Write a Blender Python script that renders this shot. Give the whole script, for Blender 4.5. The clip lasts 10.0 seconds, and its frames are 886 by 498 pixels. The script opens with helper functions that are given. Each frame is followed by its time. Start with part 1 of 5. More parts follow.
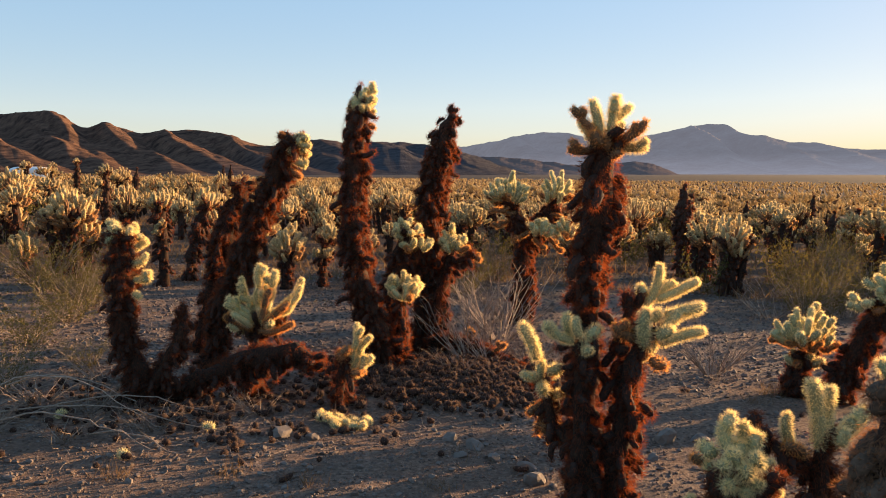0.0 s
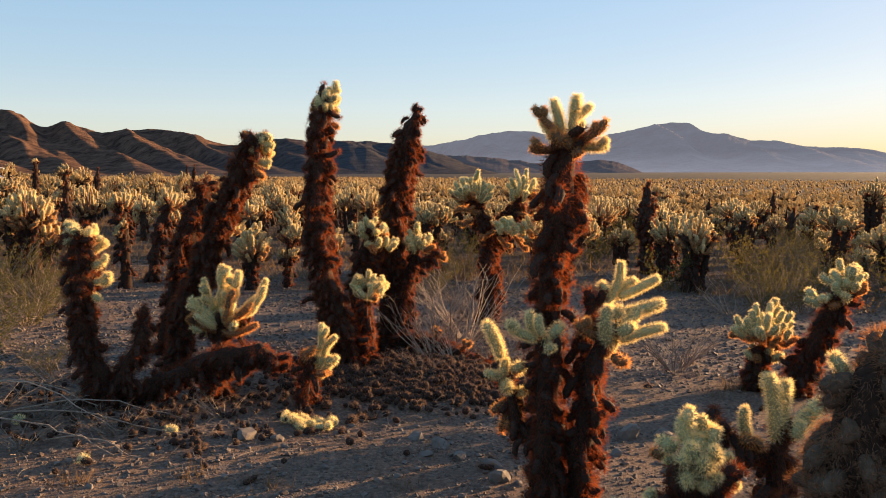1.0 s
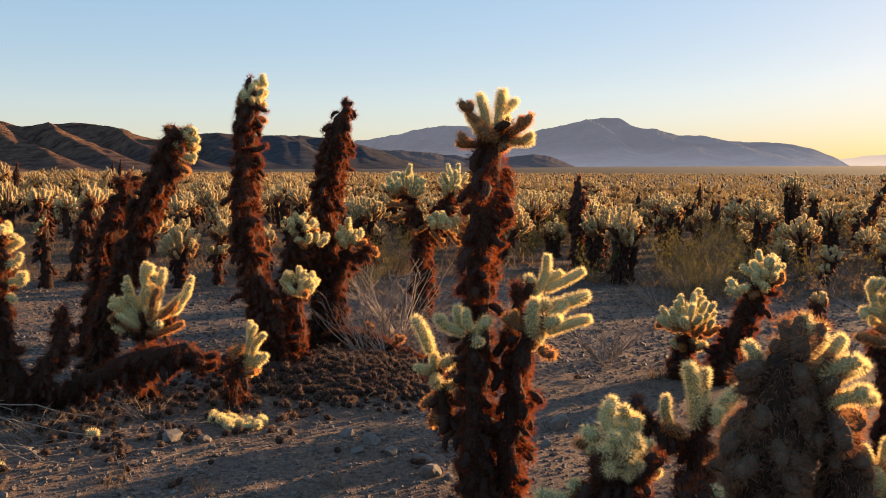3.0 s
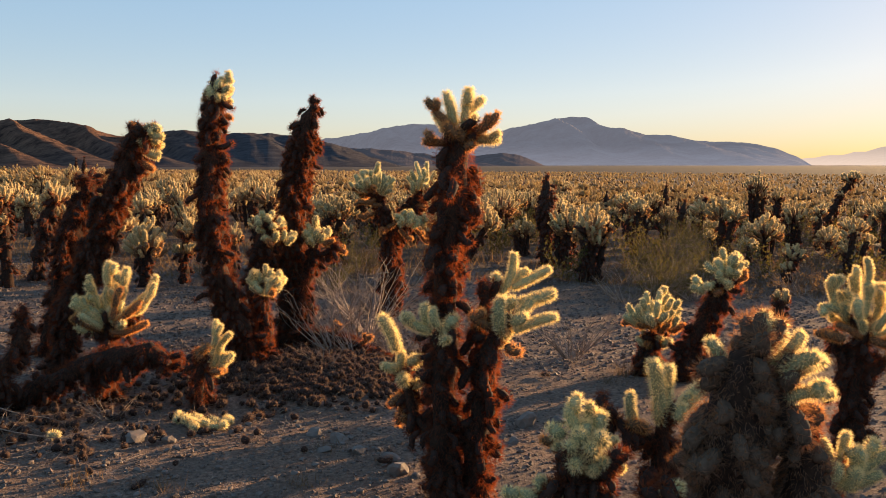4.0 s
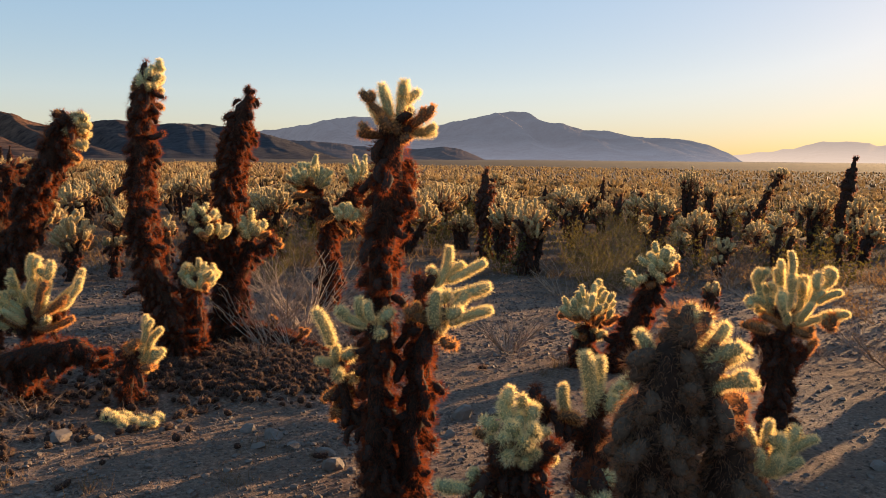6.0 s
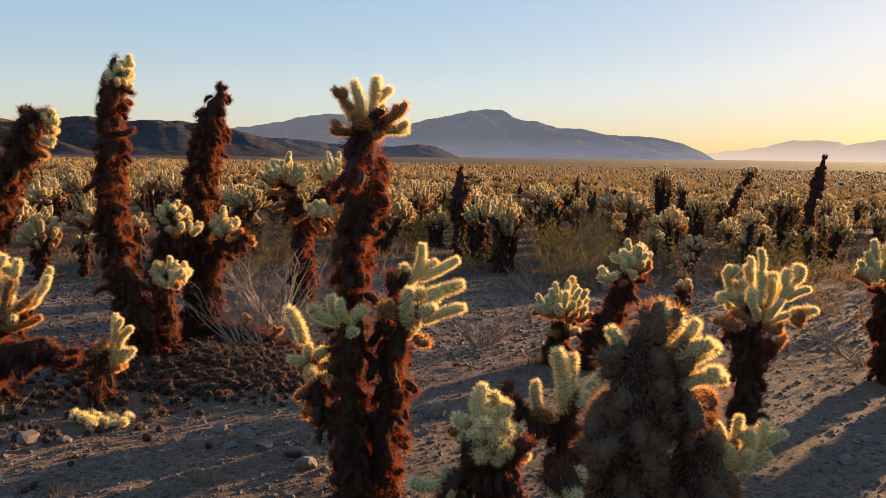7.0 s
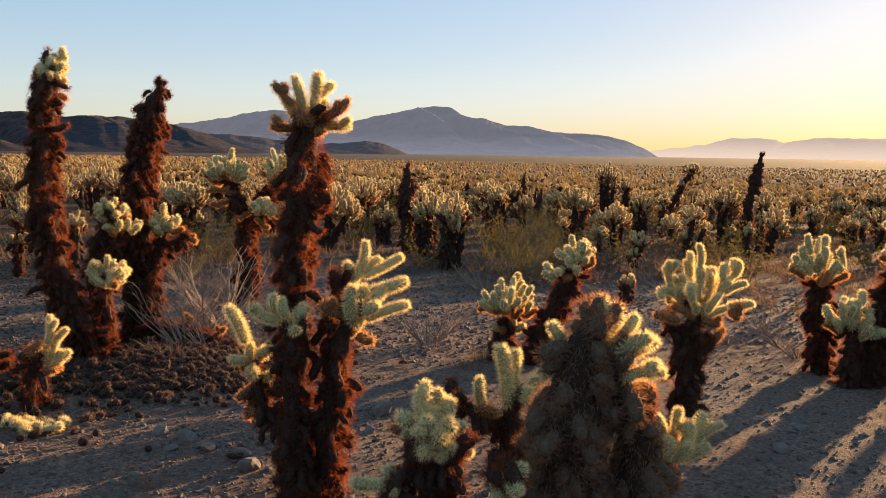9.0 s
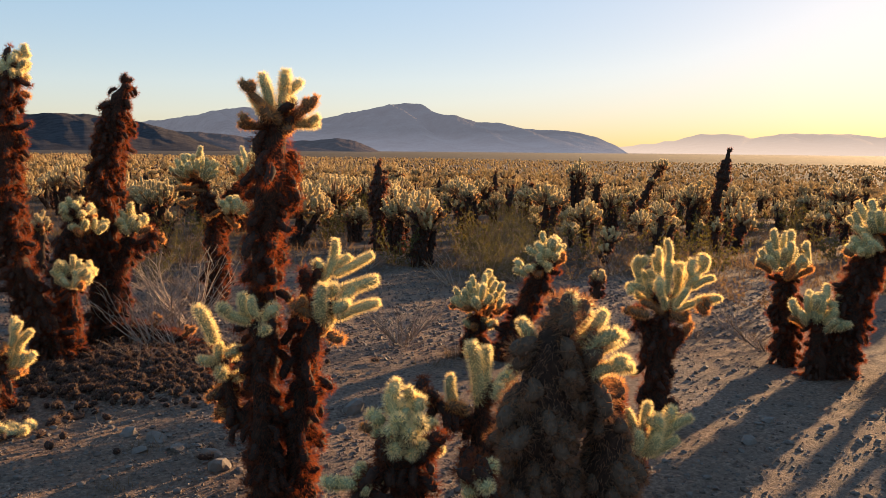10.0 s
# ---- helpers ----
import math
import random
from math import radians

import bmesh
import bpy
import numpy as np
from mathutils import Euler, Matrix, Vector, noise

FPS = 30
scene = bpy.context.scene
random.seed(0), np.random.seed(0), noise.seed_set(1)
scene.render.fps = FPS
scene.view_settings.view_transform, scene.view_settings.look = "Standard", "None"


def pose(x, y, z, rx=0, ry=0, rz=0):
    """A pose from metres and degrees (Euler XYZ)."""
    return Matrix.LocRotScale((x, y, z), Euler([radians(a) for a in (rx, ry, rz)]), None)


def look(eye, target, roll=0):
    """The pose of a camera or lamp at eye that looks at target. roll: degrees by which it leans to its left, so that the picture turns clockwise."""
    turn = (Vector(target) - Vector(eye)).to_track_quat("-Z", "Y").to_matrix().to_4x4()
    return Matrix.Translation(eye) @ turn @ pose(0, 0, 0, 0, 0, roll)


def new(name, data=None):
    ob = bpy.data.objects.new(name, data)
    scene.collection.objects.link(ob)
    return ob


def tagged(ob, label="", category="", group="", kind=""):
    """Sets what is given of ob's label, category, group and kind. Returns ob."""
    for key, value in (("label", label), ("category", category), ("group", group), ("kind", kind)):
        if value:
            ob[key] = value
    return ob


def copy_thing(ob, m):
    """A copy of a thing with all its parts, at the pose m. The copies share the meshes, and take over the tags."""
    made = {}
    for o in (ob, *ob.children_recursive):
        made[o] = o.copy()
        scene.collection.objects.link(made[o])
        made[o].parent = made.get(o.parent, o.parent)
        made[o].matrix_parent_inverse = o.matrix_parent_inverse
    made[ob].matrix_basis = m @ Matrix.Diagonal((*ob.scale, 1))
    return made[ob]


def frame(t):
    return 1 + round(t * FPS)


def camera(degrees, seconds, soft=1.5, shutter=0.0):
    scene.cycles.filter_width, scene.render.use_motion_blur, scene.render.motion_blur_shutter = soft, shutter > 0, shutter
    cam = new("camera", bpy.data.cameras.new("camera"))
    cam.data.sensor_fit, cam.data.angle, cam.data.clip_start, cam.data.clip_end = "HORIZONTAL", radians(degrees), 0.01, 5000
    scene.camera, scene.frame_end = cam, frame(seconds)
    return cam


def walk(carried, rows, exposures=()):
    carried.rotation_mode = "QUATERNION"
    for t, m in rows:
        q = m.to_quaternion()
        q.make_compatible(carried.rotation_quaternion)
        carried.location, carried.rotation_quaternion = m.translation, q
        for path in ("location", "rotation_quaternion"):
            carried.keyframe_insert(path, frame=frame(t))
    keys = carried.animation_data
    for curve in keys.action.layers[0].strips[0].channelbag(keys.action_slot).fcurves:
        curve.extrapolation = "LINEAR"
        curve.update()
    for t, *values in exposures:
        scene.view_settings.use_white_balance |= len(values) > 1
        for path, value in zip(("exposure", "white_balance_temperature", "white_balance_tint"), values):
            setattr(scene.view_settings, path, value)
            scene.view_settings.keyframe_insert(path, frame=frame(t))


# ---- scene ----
cam = camera(58.1, 10.0, soft=0.5)
PATH = [
    (0, (0.0110, 0.6120, 1.5800), (0.0180, 2.6020, 1.3790), -0.0),
    (0.5, (0.0244, 0.6109, 1.5811), (0.0724, 2.5999, 1.3791), -0.1),
    (1, (0.0278, 0.6064, 1.5822), (0.1168, 2.5944, 1.3782), -0.2),
    (1.5, (0.0368, 0.6064, 1.5822), (0.1678, 2.5914, 1.3752), -0.2),
    (2, (0.0412, 0.6064, 1.5834), (0.2102, 2.5884, 1.3734), -0.3),
    (2.5, (0.0536, 0.6142, 1.5822), (0.2636, 2.5912, 1.3672), -0.3),
    (4, (0.0748, 0.6142, 1.5800), (0.3988, 2.5752, 1.3580), -0.1),
    (4.5, (0.0816, 0.6198, 1.5800), (0.4466, 2.5728, 1.3540), 0.1),
    (5, (0.0860, 0.6198, 1.5800), (0.4870, 2.5658, 1.3500), 0.2),
    (5.5, (0.0916, 0.6210, 1.5789), (0.5286, 2.5580, 1.3449), 0.3),
    (7, (0.1107, 0.6266, 1.5766), (0.6397, 2.5406, 1.3336), 0.6),
    (7.5, (0.1118, 0.6299, 1.5755), (0.6728, 2.5339, 1.3315), 0.5),
    (8, (0.1185, 0.6299, 1.5744), (0.7085, 2.5249, 1.3294), 0.6),
    (8.5, (0.1230, 0.6288, 1.5755), (0.7460, 2.5138, 1.3285), 0.6),
    (9, (0.1331, 0.6299, 1.5755), (0.7851, 2.5039, 1.3265), 0.7),
    (9.5, (0.1398, 0.6277, 1.5744), (0.8218, 2.4907, 1.3234), 0.7),
    (10, (0.1420, 0.6277, 1.5778), (0.8590, 2.4777, 1.3218), 0.5),
]
walk(cam, [(t, look(eye, target, roll)) for t, eye, target, roll in PATH], ((0, 1.75), (2, 1.69), (4, 1.61), (7, 1.53), (8, 1.57), (9, 1.63), (10, 1.64)))

# ---- light ----
SUN_AZ, SUN_EL = radians(59), radians(5.3)
world = bpy.data.worlds.new("desert_sky")
scene.world = world
world.use_nodes = True
wn = world.node_tree.nodes
sky = wn.new("ShaderNodeTexSky")
sky.sky_type, sky.sun_disc = "NISHITA", False
sky.sun_elevation, sky.sun_rotation = SUN_EL, SUN_AZ
sky.altitude, sky.air_density, sky.dust_density, sky.ozone_density = 500, 1.0, 0.8, 2.5
wn["Background"].inputs["Strength"].default_value = 0.19
even = wn.new("ShaderNodeGamma")
even.inputs["Gamma"].default_value = 0.26
clear = wn.new("ShaderNodeMix")
clear.data_type, clear.blend_type = "RGBA", "MULTIPLY"
clear.inputs[0].default_value, clear.inputs[7].default_value = 1.0, (1.012, 1.0, 1.05, 1)
world.node_tree.links.new(sky.outputs[0], even.inputs["Color"])
world.node_tree.links.new(even.outputs[0], clear.inputs[6])
deep = wn.new("ShaderNodeHueSaturation")
deep.inputs["Saturation"].default_value = 2.05
world.node_tree.links.new(clear.outputs[2], deep.inputs["Color"])
world.node_tree.links.new(deep.outputs[0], wn["Background"].inputs[0])
sun = new("sun", bpy.data.lights.new("sun", "SUN"))
sun.data.energy, sun.data.angle, sun.data.color = 5.0, radians(0.6), (1.0, 0.63, 0.31)
SUN_WAY = Vector((math.sin(SUN_AZ) * math.cos(SUN_EL), math.cos(SUN_AZ) * math.cos(SUN_EL), math.sin(SUN_EL)))
sun.matrix_world = look(SUN_WAY * 200, (0, 0, 0))


# ---- materials ----
class Nodes:
    """A short way to write node materials."""

    def __init__(self, name):
        self.mat = bpy.data.materials.new(name)
        self.mat.use_nodes = True
        self.tree = self.mat.node_tree
        self.tree.nodes.clear()
        self.out = self.tree.nodes.new("ShaderNodeOutputMaterial")

    def node(self, kind, **inputs):
        n = self.tree.nodes.new("ShaderNode" + kind)
        for key, value in inputs.items():
            socket = n.inputs[key.replace("_", " ")] if key.replace("_", " ") in n.inputs else n.inputs[int(key[1:])]
            if isinstance(value, bpy.types.NodeSocket):
                self.tree.links.new(value, socket)
            else:
                socket.default_value = value
        return n

    def noise(self, scale, detail=4, vector=None, rough=0.6):
        n = self.node("TexNoise", Scale=scale, Detail=detail, Roughness=rough)
        if vector is None:
            vector = self.node("NewGeometry").outputs["Position"]
        self.tree.links.new(vector, n.inputs["Vector"])
        return n.outputs["Fac"]

    def ramp(self, fac, *stops):
        n = self.node("ValToRGB", Fac=fac)
        e = n.color_ramp.elements
        while len(e) < len(stops):
            e.new(0.5)
        for el, (at, col) in zip(e, stops):
            el.position, el.color = at, (*col, 1)
        return n.outputs[0]

    def mix(self, fac, a, b, mode="MIX"):
        n = self.node("Mix")
        n.data_type, n.blend_type = "RGBA", mode
        for socket, value in ((n.inputs[0], fac), (n.inputs[6], a), (n.inputs[7], b)):
            if isinstance(value, bpy.types.NodeSocket):
                self.tree.links.new(value, socket)
            elif isinstance(value, tuple):
                socket.default_value = (*value, 1)
            else:
                socket.default_value = value
        return n.outputs[2]

    def bump(self, height, strength=0.5, distance=0.01):
        return self.node("Bump", Height=height, Strength=strength, Distance=distance).outputs[0]

    def done(self, shader):
        self.tree.links.new(shader.outputs[0], self.out.inputs[0])
        return self.mat


def spine_material(name, col_a, col_b, through_light, glow=None):
    """Fine spines or leaves; glow: the colour of the light that they let through."""
    m = Nodes(name)
    rnd = m.node("ObjectInfo").outputs["Random"]
    isl = m.node("NewGeometry").outputs["Random Per Island"]
    col = m.mix(isl, m.mix(rnd, col_a, col_b), col_a)
    d = m.node("BsdfDiffuse", Color=col)
    t = m.node("BsdfTranslucent", Color=(*glow, 1) if glow else col)
    return m.done(m.node("MixShader", Fac=through_light, i1=d.outputs[0], i2=t.outputs[0]))


def skin_material(name, stops, rough=0.75, scale=60.0, bump=0.4, per_object=True):
    m = Nodes(name)
    fac = m.noise(scale, 4)
    col = m.ramp(fac, *stops)
    if per_object:
        rnd = m.node("ObjectInfo").outputs["Random"]
        col = m.node("HueSaturation", Hue=0.5, Saturation=1.0, Color=col,
                     Value=m.node("MapRange", Value=rnd, To_Min=0.75, To_Max=1.25).outputs[0]).outputs[0]
    p = m.node("BsdfPrincipled", Base_Color=col, Roughness=rough, Normal=m.bump(fac, bump, 0.004))
    p.inputs["Specular IOR Level"].default_value = 0.2
    return m.done(p)


M_SPINE = spine_material("straw_spines", (0.94, 0.81, 0.50), (0.91, 0.80, 0.52), 0.56, (1.0, 0.79, 0.36))
M_SKIN = skin_material("green_stem_skin", ((0.3, (0.27, 0.25, 0.12)), (0.7, (0.42, 0.385, 0.20))), 0.7, 90)
M_DEADSPINE = spine_material("brown_dead_spines", (0.066, 0.037, 0.026), (0.046, 0.027, 0.020), 0.33, (0.52, 0.12, 0.033))
M_BROWNSPINE = spine_material("russet_spines", (0.50, 0.30, 0.14), (0.42, 0.25, 0.12), 0.62, (0.90, 0.42, 0.12))
# old mound: weathered brown, painted lighter for the lens glare over it
M_OLDSPINE = spine_material("glare_lit_old_spines", (0.22, 0.145, 0.10), (0.17, 0.115, 0.08), 0.42, (0.55, 0.23, 0.08))
M_OLDSKIN = skin_material("glare_lit_old_skin", ((0.3, (0.06, 0.038, 0.025)), (0.7, (0.13, 0.082, 0.053))), 0.9, 70)
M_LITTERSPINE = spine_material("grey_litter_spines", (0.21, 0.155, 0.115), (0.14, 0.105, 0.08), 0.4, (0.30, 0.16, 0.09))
M_BROWN = skin_material("russet_stem_skin", ((0.3, (0.12, 0.06, 0.03)), (0.7, (0.24, 0.13, 0.06))), 0.8, 80)
M_DEAD = skin_material("dead_stem_skin", ((0.3, (0.026, 0.014, 0.010)), (0.7, (0.062, 0.032, 0.022))), 0.9, 70)
M_BARK = skin_material("dark_cholla_bark", ((0.3, (0.018, 0.010, 0.007)), (0.6, (0.045, 0.024, 0.015)), (0.8, (0.10, 0.06, 0.036))), 0.95, 45, 0.8)
M_FIELD = spine_material("field_straw_spines", (0.78, 0.56, 0.29), (0.66, 0.50, 0.275), 0.6, (1.0, 0.76, 0.35))
M_FIELDSKIN = skin_material("field_stem_skin", ((0.3, (0.27, 0.19, 0.09)), (0.7, (0.46, 0.345, 0.17))), 0.9, 60)
M_FARFIELD = spine_material("far_chollas", (0.36, 0.285, 0.165), (0.27, 0.225, 0.14), 0.5, (0.68, 0.51, 0.26))
M_LEAF = spine_material("creosote_leaves", (0.085, 0.078, 0.028), (0.06, 0.064, 0.024), 0.35, (0.17, 0.125, 0.03))
M_DRYLEAF = spine_material("dry_grass_blades", (0.14, 0.095, 0.058), (0.095, 0.067, 0.043), 0.42, (0.24, 0.14, 0.065))
M_TWIG = skin_material("grey_dry_twigs", ((0.3, (0.16, 0.11, 0.08)), (0.7, (0.38, 0.29, 0.22))), 0.9, 80)
M_WHITE = skin_material("white_vehicle_paint", ((0.3, (0.72, 0.72, 0.70)), (0.7, (0.8, 0.8, 0.78))), 0.35, 3, 0.02)
M_RUBBER = skin_material("black_rubber", ((0.3, (0.02, 0.02, 0.02)), (0.7, (0.03, 0.03, 0.03))), 0.8, 30)


def stone_material(name):
    m = Nodes(name)
    fac = m.noise(25, 6)
    rnd = m.node("ObjectInfo").outputs["Random"]
    isl = m.node("NewGeometry").outputs["Random Per Island"]
    grain = m.ramp(fac, (0.3, (0.62, 0.60, 0.58)), (0.75, (1.0, 1.0, 1.0)))
    tone = m.ramp(isl, (0.1, (0.05, 0.036, 0.029)), (0.55, (0.135, 0.10, 0.082)), (0.99, (0.21, 0.163, 0.13)))
    tone = m.mix(0.35, tone, m.mix(isl, (0.25, 0.15, 0.10), (0.13, 0.115, 0.11)))
    return m.done(m.node("BsdfPrincipled", Base_Color=m.mix(1.0, tone, grain, "MULTIPLY"), Roughness=0.85, Normal=m.bump(m.noise(90, 5), 0.5, 0.004)))


M_STONE = stone_material("desert_stone")


def ground_material():
    m = Nodes("gravelly_desert_soil")
    pos = m.node("NewGeometry").outputs["Position"]
    big = m.noise(0.7, 5, pos)
    fine = m.noise(38, 6, pos, 0.7)
    soil = m.ramp(fine, (0.3, (0.085, 0.060, 0.047)), (0.48, (0.225, 0.158, 0.122)), (0.7, (0.43, 0.318, 0.243)))
    soil = m.mix(m.ramp(big, (0.35, (0, 0, 0)), (0.7, (0.75, 0.75, 0.75))), soil, m.mix(1.0, soil, (0.80, 0.62, 0.50), "MULTIPLY"))
    cell = m.node("TexVoronoi", Scale=42, Vector=m.mix(0.35, pos, m.node("TexNoise", Scale=9.0, Vector=pos).outputs["Color"]))
    grit = m.ramp(cell.outputs["Distance"], (0.0, (0.42, 0.33, 0.27)), (0.32, (0.17, 0.125, 0.098)))
    soil = m.mix(m.ramp(m.noise(3.0, 3, pos), (0.45, (0, 0, 0)), (0.65, (0.55, 0.55, 0.55))), soil, grit)
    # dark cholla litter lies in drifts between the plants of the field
    litter_shade = m.node("MapRange", Value=m.node("SeparateXYZ", Vector=pos).outputs["Y"], From_Min=9.5, From_Max=13.0).outputs[0]
    litter_shade = m.node("Math", i0=litter_shade, i1=m.node("MapRange", Value=m.noise(0.55, 4, pos), From_Min=0.36, From_Max=0.52).outputs[0])
    litter_shade.operation = "MULTIPLY"
    # farther back all soil is painted dark, for the shade between the plants
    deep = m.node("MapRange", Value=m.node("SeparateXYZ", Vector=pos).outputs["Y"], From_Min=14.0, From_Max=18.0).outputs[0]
    litter_shade = m.node("Math", i0=litter_shade.outputs[0], i1=m.node("Math", i0=deep, i1=0.85).outputs[0])
    litter_shade.inputs[1].links[0].from_node.operation = "MULTIPLY"
    litter_shade.operation = "MAXIMUM"
    soil = m.mix(litter_shade.outputs[0], soil, m.ramp(fine, (0.35, (0.035, 0.024, 0.017)), (0.65, (0.14, 0.095, 0.066))))
    # the valley floor far off has sparse scrub; it pales outward as painted haze
    ln = m.node("VectorMath", i0=pos)
    ln.operation = "LENGTH"
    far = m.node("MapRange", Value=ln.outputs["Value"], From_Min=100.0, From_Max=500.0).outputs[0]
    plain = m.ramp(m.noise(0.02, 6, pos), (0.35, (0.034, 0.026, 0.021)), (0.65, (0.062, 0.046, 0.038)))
    haze_fade = m.node("MapRange", Value=ln.outputs["Value"], From_Min=500.0, From_Max=3600.0).outputs[0]
    plain = m.mix(haze_fade, plain, (0.115, 0.095, 0.09))
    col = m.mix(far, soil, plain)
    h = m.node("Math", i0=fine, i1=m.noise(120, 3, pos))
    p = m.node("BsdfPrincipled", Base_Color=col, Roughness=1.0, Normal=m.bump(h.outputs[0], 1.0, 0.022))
    p.inputs["Specular IOR Level"].default_value = 0.08
    return m.done(p)


M_GROUND = ground_material()


def hill_material(name, dark, light, scale, air, amount, relief=1.0, haze_tint=False):
    """Rock slopes; far ranges emit a haze glow for the air before them."""
    m = Nodes(name)
    fac = m.noise(scale, 9, None, 0.72)
    col = m.ramp(fac, (0.35, dark), (0.65, light))
    if haze_tint:
        # east end painted blue-grey, for the haze and shade over it
        x = m.node("SeparateXYZ", Vector=m.node("NewGeometry").outputs["Position"]).outputs["X"]
        col = m.mix(m.node("MapRange", Value=x, From_Min=-500.0, From_Max=-120.0).outputs[0], col, m.ramp(fac, (0.35, (0.045, 0.042, 0.046)), (0.65, (0.09, 0.082, 0.085))))
    p = m.node("BsdfPrincipled", Base_Color=col, Roughness=1.0, Normal=m.bump(fac, relief, 12.0))
    p.inputs["Specular IOR Level"].default_value = 0.0
    if not amount:
        return m.done(p)
    # haze painted as emission, thicker toward the foot of the range
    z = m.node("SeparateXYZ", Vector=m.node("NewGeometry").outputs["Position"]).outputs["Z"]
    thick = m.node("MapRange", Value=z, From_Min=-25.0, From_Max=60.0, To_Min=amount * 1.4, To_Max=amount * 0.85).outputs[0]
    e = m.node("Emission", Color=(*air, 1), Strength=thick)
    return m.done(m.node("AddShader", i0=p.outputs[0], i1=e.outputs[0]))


# ---- mesh helpers ----
def mesh_of(name, V, F, mats, M=None, smooth=False):
    me = bpy.data.meshes.new(name)
    me.from_pydata(np.asarray(V, dtype=float).tolist(), [], [tuple(f) for f in np.asarray(F).tolist()] if isinstance(F, np.ndarray) else F)
    for mat in mats:
        me.materials.append(mat)
    if M is not None:
        me.polygons.foreach_set("material_index", np.asarray(M, dtype=np.int32))
    if smooth:
        me.polygons.foreach_set("use_smooth", np.ones(len(me.polygons), dtype=bool))
    me.update()
    return me


def part(name, me, parent, label="", m=None):
    ob = new(name, me)
    ob.parent = parent
    if m is not None:
        ob.matrix_local = m
    return tagged(ob, label)


def thing(name, m, label, category, group=""):
    ob = new(name)
    ob.empty_display_size = 0.1
    ob.matrix_world = m
    return tagged(ob, label, category, group)


def join_arrays(items):
    Vs, Fs, Ms, n = [], [], [], 0
    for V, F, M in items:
        Vs.append(V), Fs.append(F + n), Ms.append(M)
        n += len(V)
    return np.concatenate(Vs), np.concatenate(Fs), np.concatenate(Ms)


def moved(arrays, m):
    V, F, M = arrays
    a = np.array(m)
    return V @ a[:3, :3].T + a[:3, 3], F, M


def along(a, b, spin=0.0, length=None):
    """The pose of a joint whose foot is at a and whose tip is at b; length: that of its mesh."""
    a, b = Vector(a), Vector(b)
    d = b - a
    m = Matrix.Translation(a) @ d.to_track_quat("Z", "Y").to_matrix().to_4x4() @ Matrix.Rotation(spin, 4, "Z")
    if length:
        k = d.length / length
        w = min(max(k, 0.85), 1.2)
        m = m @ Matrix.Diagonal((w, w, k, 1))
    return m


def ground_z(x, y):
    r = math.hypot(x, y)
    k = min(1.0, 112.0 / max(r, 1e-6))
    px, py = x * k, y * k
    z = 0.0387 - 0.035 * px - (0.035 * min(py, 12.0) + 0.022 * max(py - 12.0, 0.0) - 0.2006)
    if r > 112:
        f = min(1.0, (r - 112) / 3900.0)
        z += (-25.0 - z) * f
    elif r < 30:
        z += 0.018 * (noise.noise(Vector((x * 0.9, y * 0.9, 0))) + 0.5 * noise.noise(Vector((x * 3.1, y * 3.1, 4)))) + 0.008 * noise.noise(Vector((x * 7, y * 7, 9)))
    # litter heaped round the old stems
    z += 0.07 * math.exp(-((x - 0.0) ** 2 / 0.9 + (y - 6.5) ** 2 / 0.35))
    return z


# ---- the ground ----
def spaced(lo, hi, step, far, grow=1.16):
    mid = list(np.arange(lo, hi + step / 2, step))
    left, right, s = [], [], step
    a, b = lo, hi
    while b < far or a > -far:
        s *= grow
        a, b = a - s, b + s
        left.append(a), right.append(b)
    return left[::-1] + mid + right


def build_ground():
    xs, ys = spaced(-4.5, 6.5, 0.055, 4700, 1.14), spaced(2.4, 10.4, 0.055, 4700, 1.14)
    V = [(x, y, ground_z(x, y)) for y in ys for x in xs]
    n = len(xs)
    F = [(j * n + i, j * n + i + 1, (j + 1) * n + i + 1, (j + 1) * n + i) for j in range(len(ys) - 1) for i in range(n - 1)]
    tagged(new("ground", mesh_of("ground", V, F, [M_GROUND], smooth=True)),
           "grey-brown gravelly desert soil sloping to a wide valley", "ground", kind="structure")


build_ground()


# ---- far ranges ----
def at_profile(profile, az):
    """A smooth curve through the points of a crest line."""
    n = len(profile)
    for i in range(n - 1):
        (a1, e1), (a2, e2) = profile[i], profile[i + 1]
        if a1 <= az <= a2:
            a0, e0 = profile[i - 1] if i else (a1 - 1, e1)
            a3, e3 = profile[i + 2] if i < n - 2 else (a2 + 1, e2)
            f, w = (az - a1) / (a2 - a1), a2 - a1
            m1, m2 = (e2 - e0) / (a2 - a0) * w, (e3 - e1) / (a3 - a1) * w
            return (2 * f ** 3 - 3 * f * f + 1) * e1 + (f ** 3 - 2 * f * f + f) * m1 + (3 * f * f - 2 * f ** 3) * e2 + (f ** 3 - f * f) * m2
    return profile[0][1] if az < profile[0][0] else profile[-1][1]


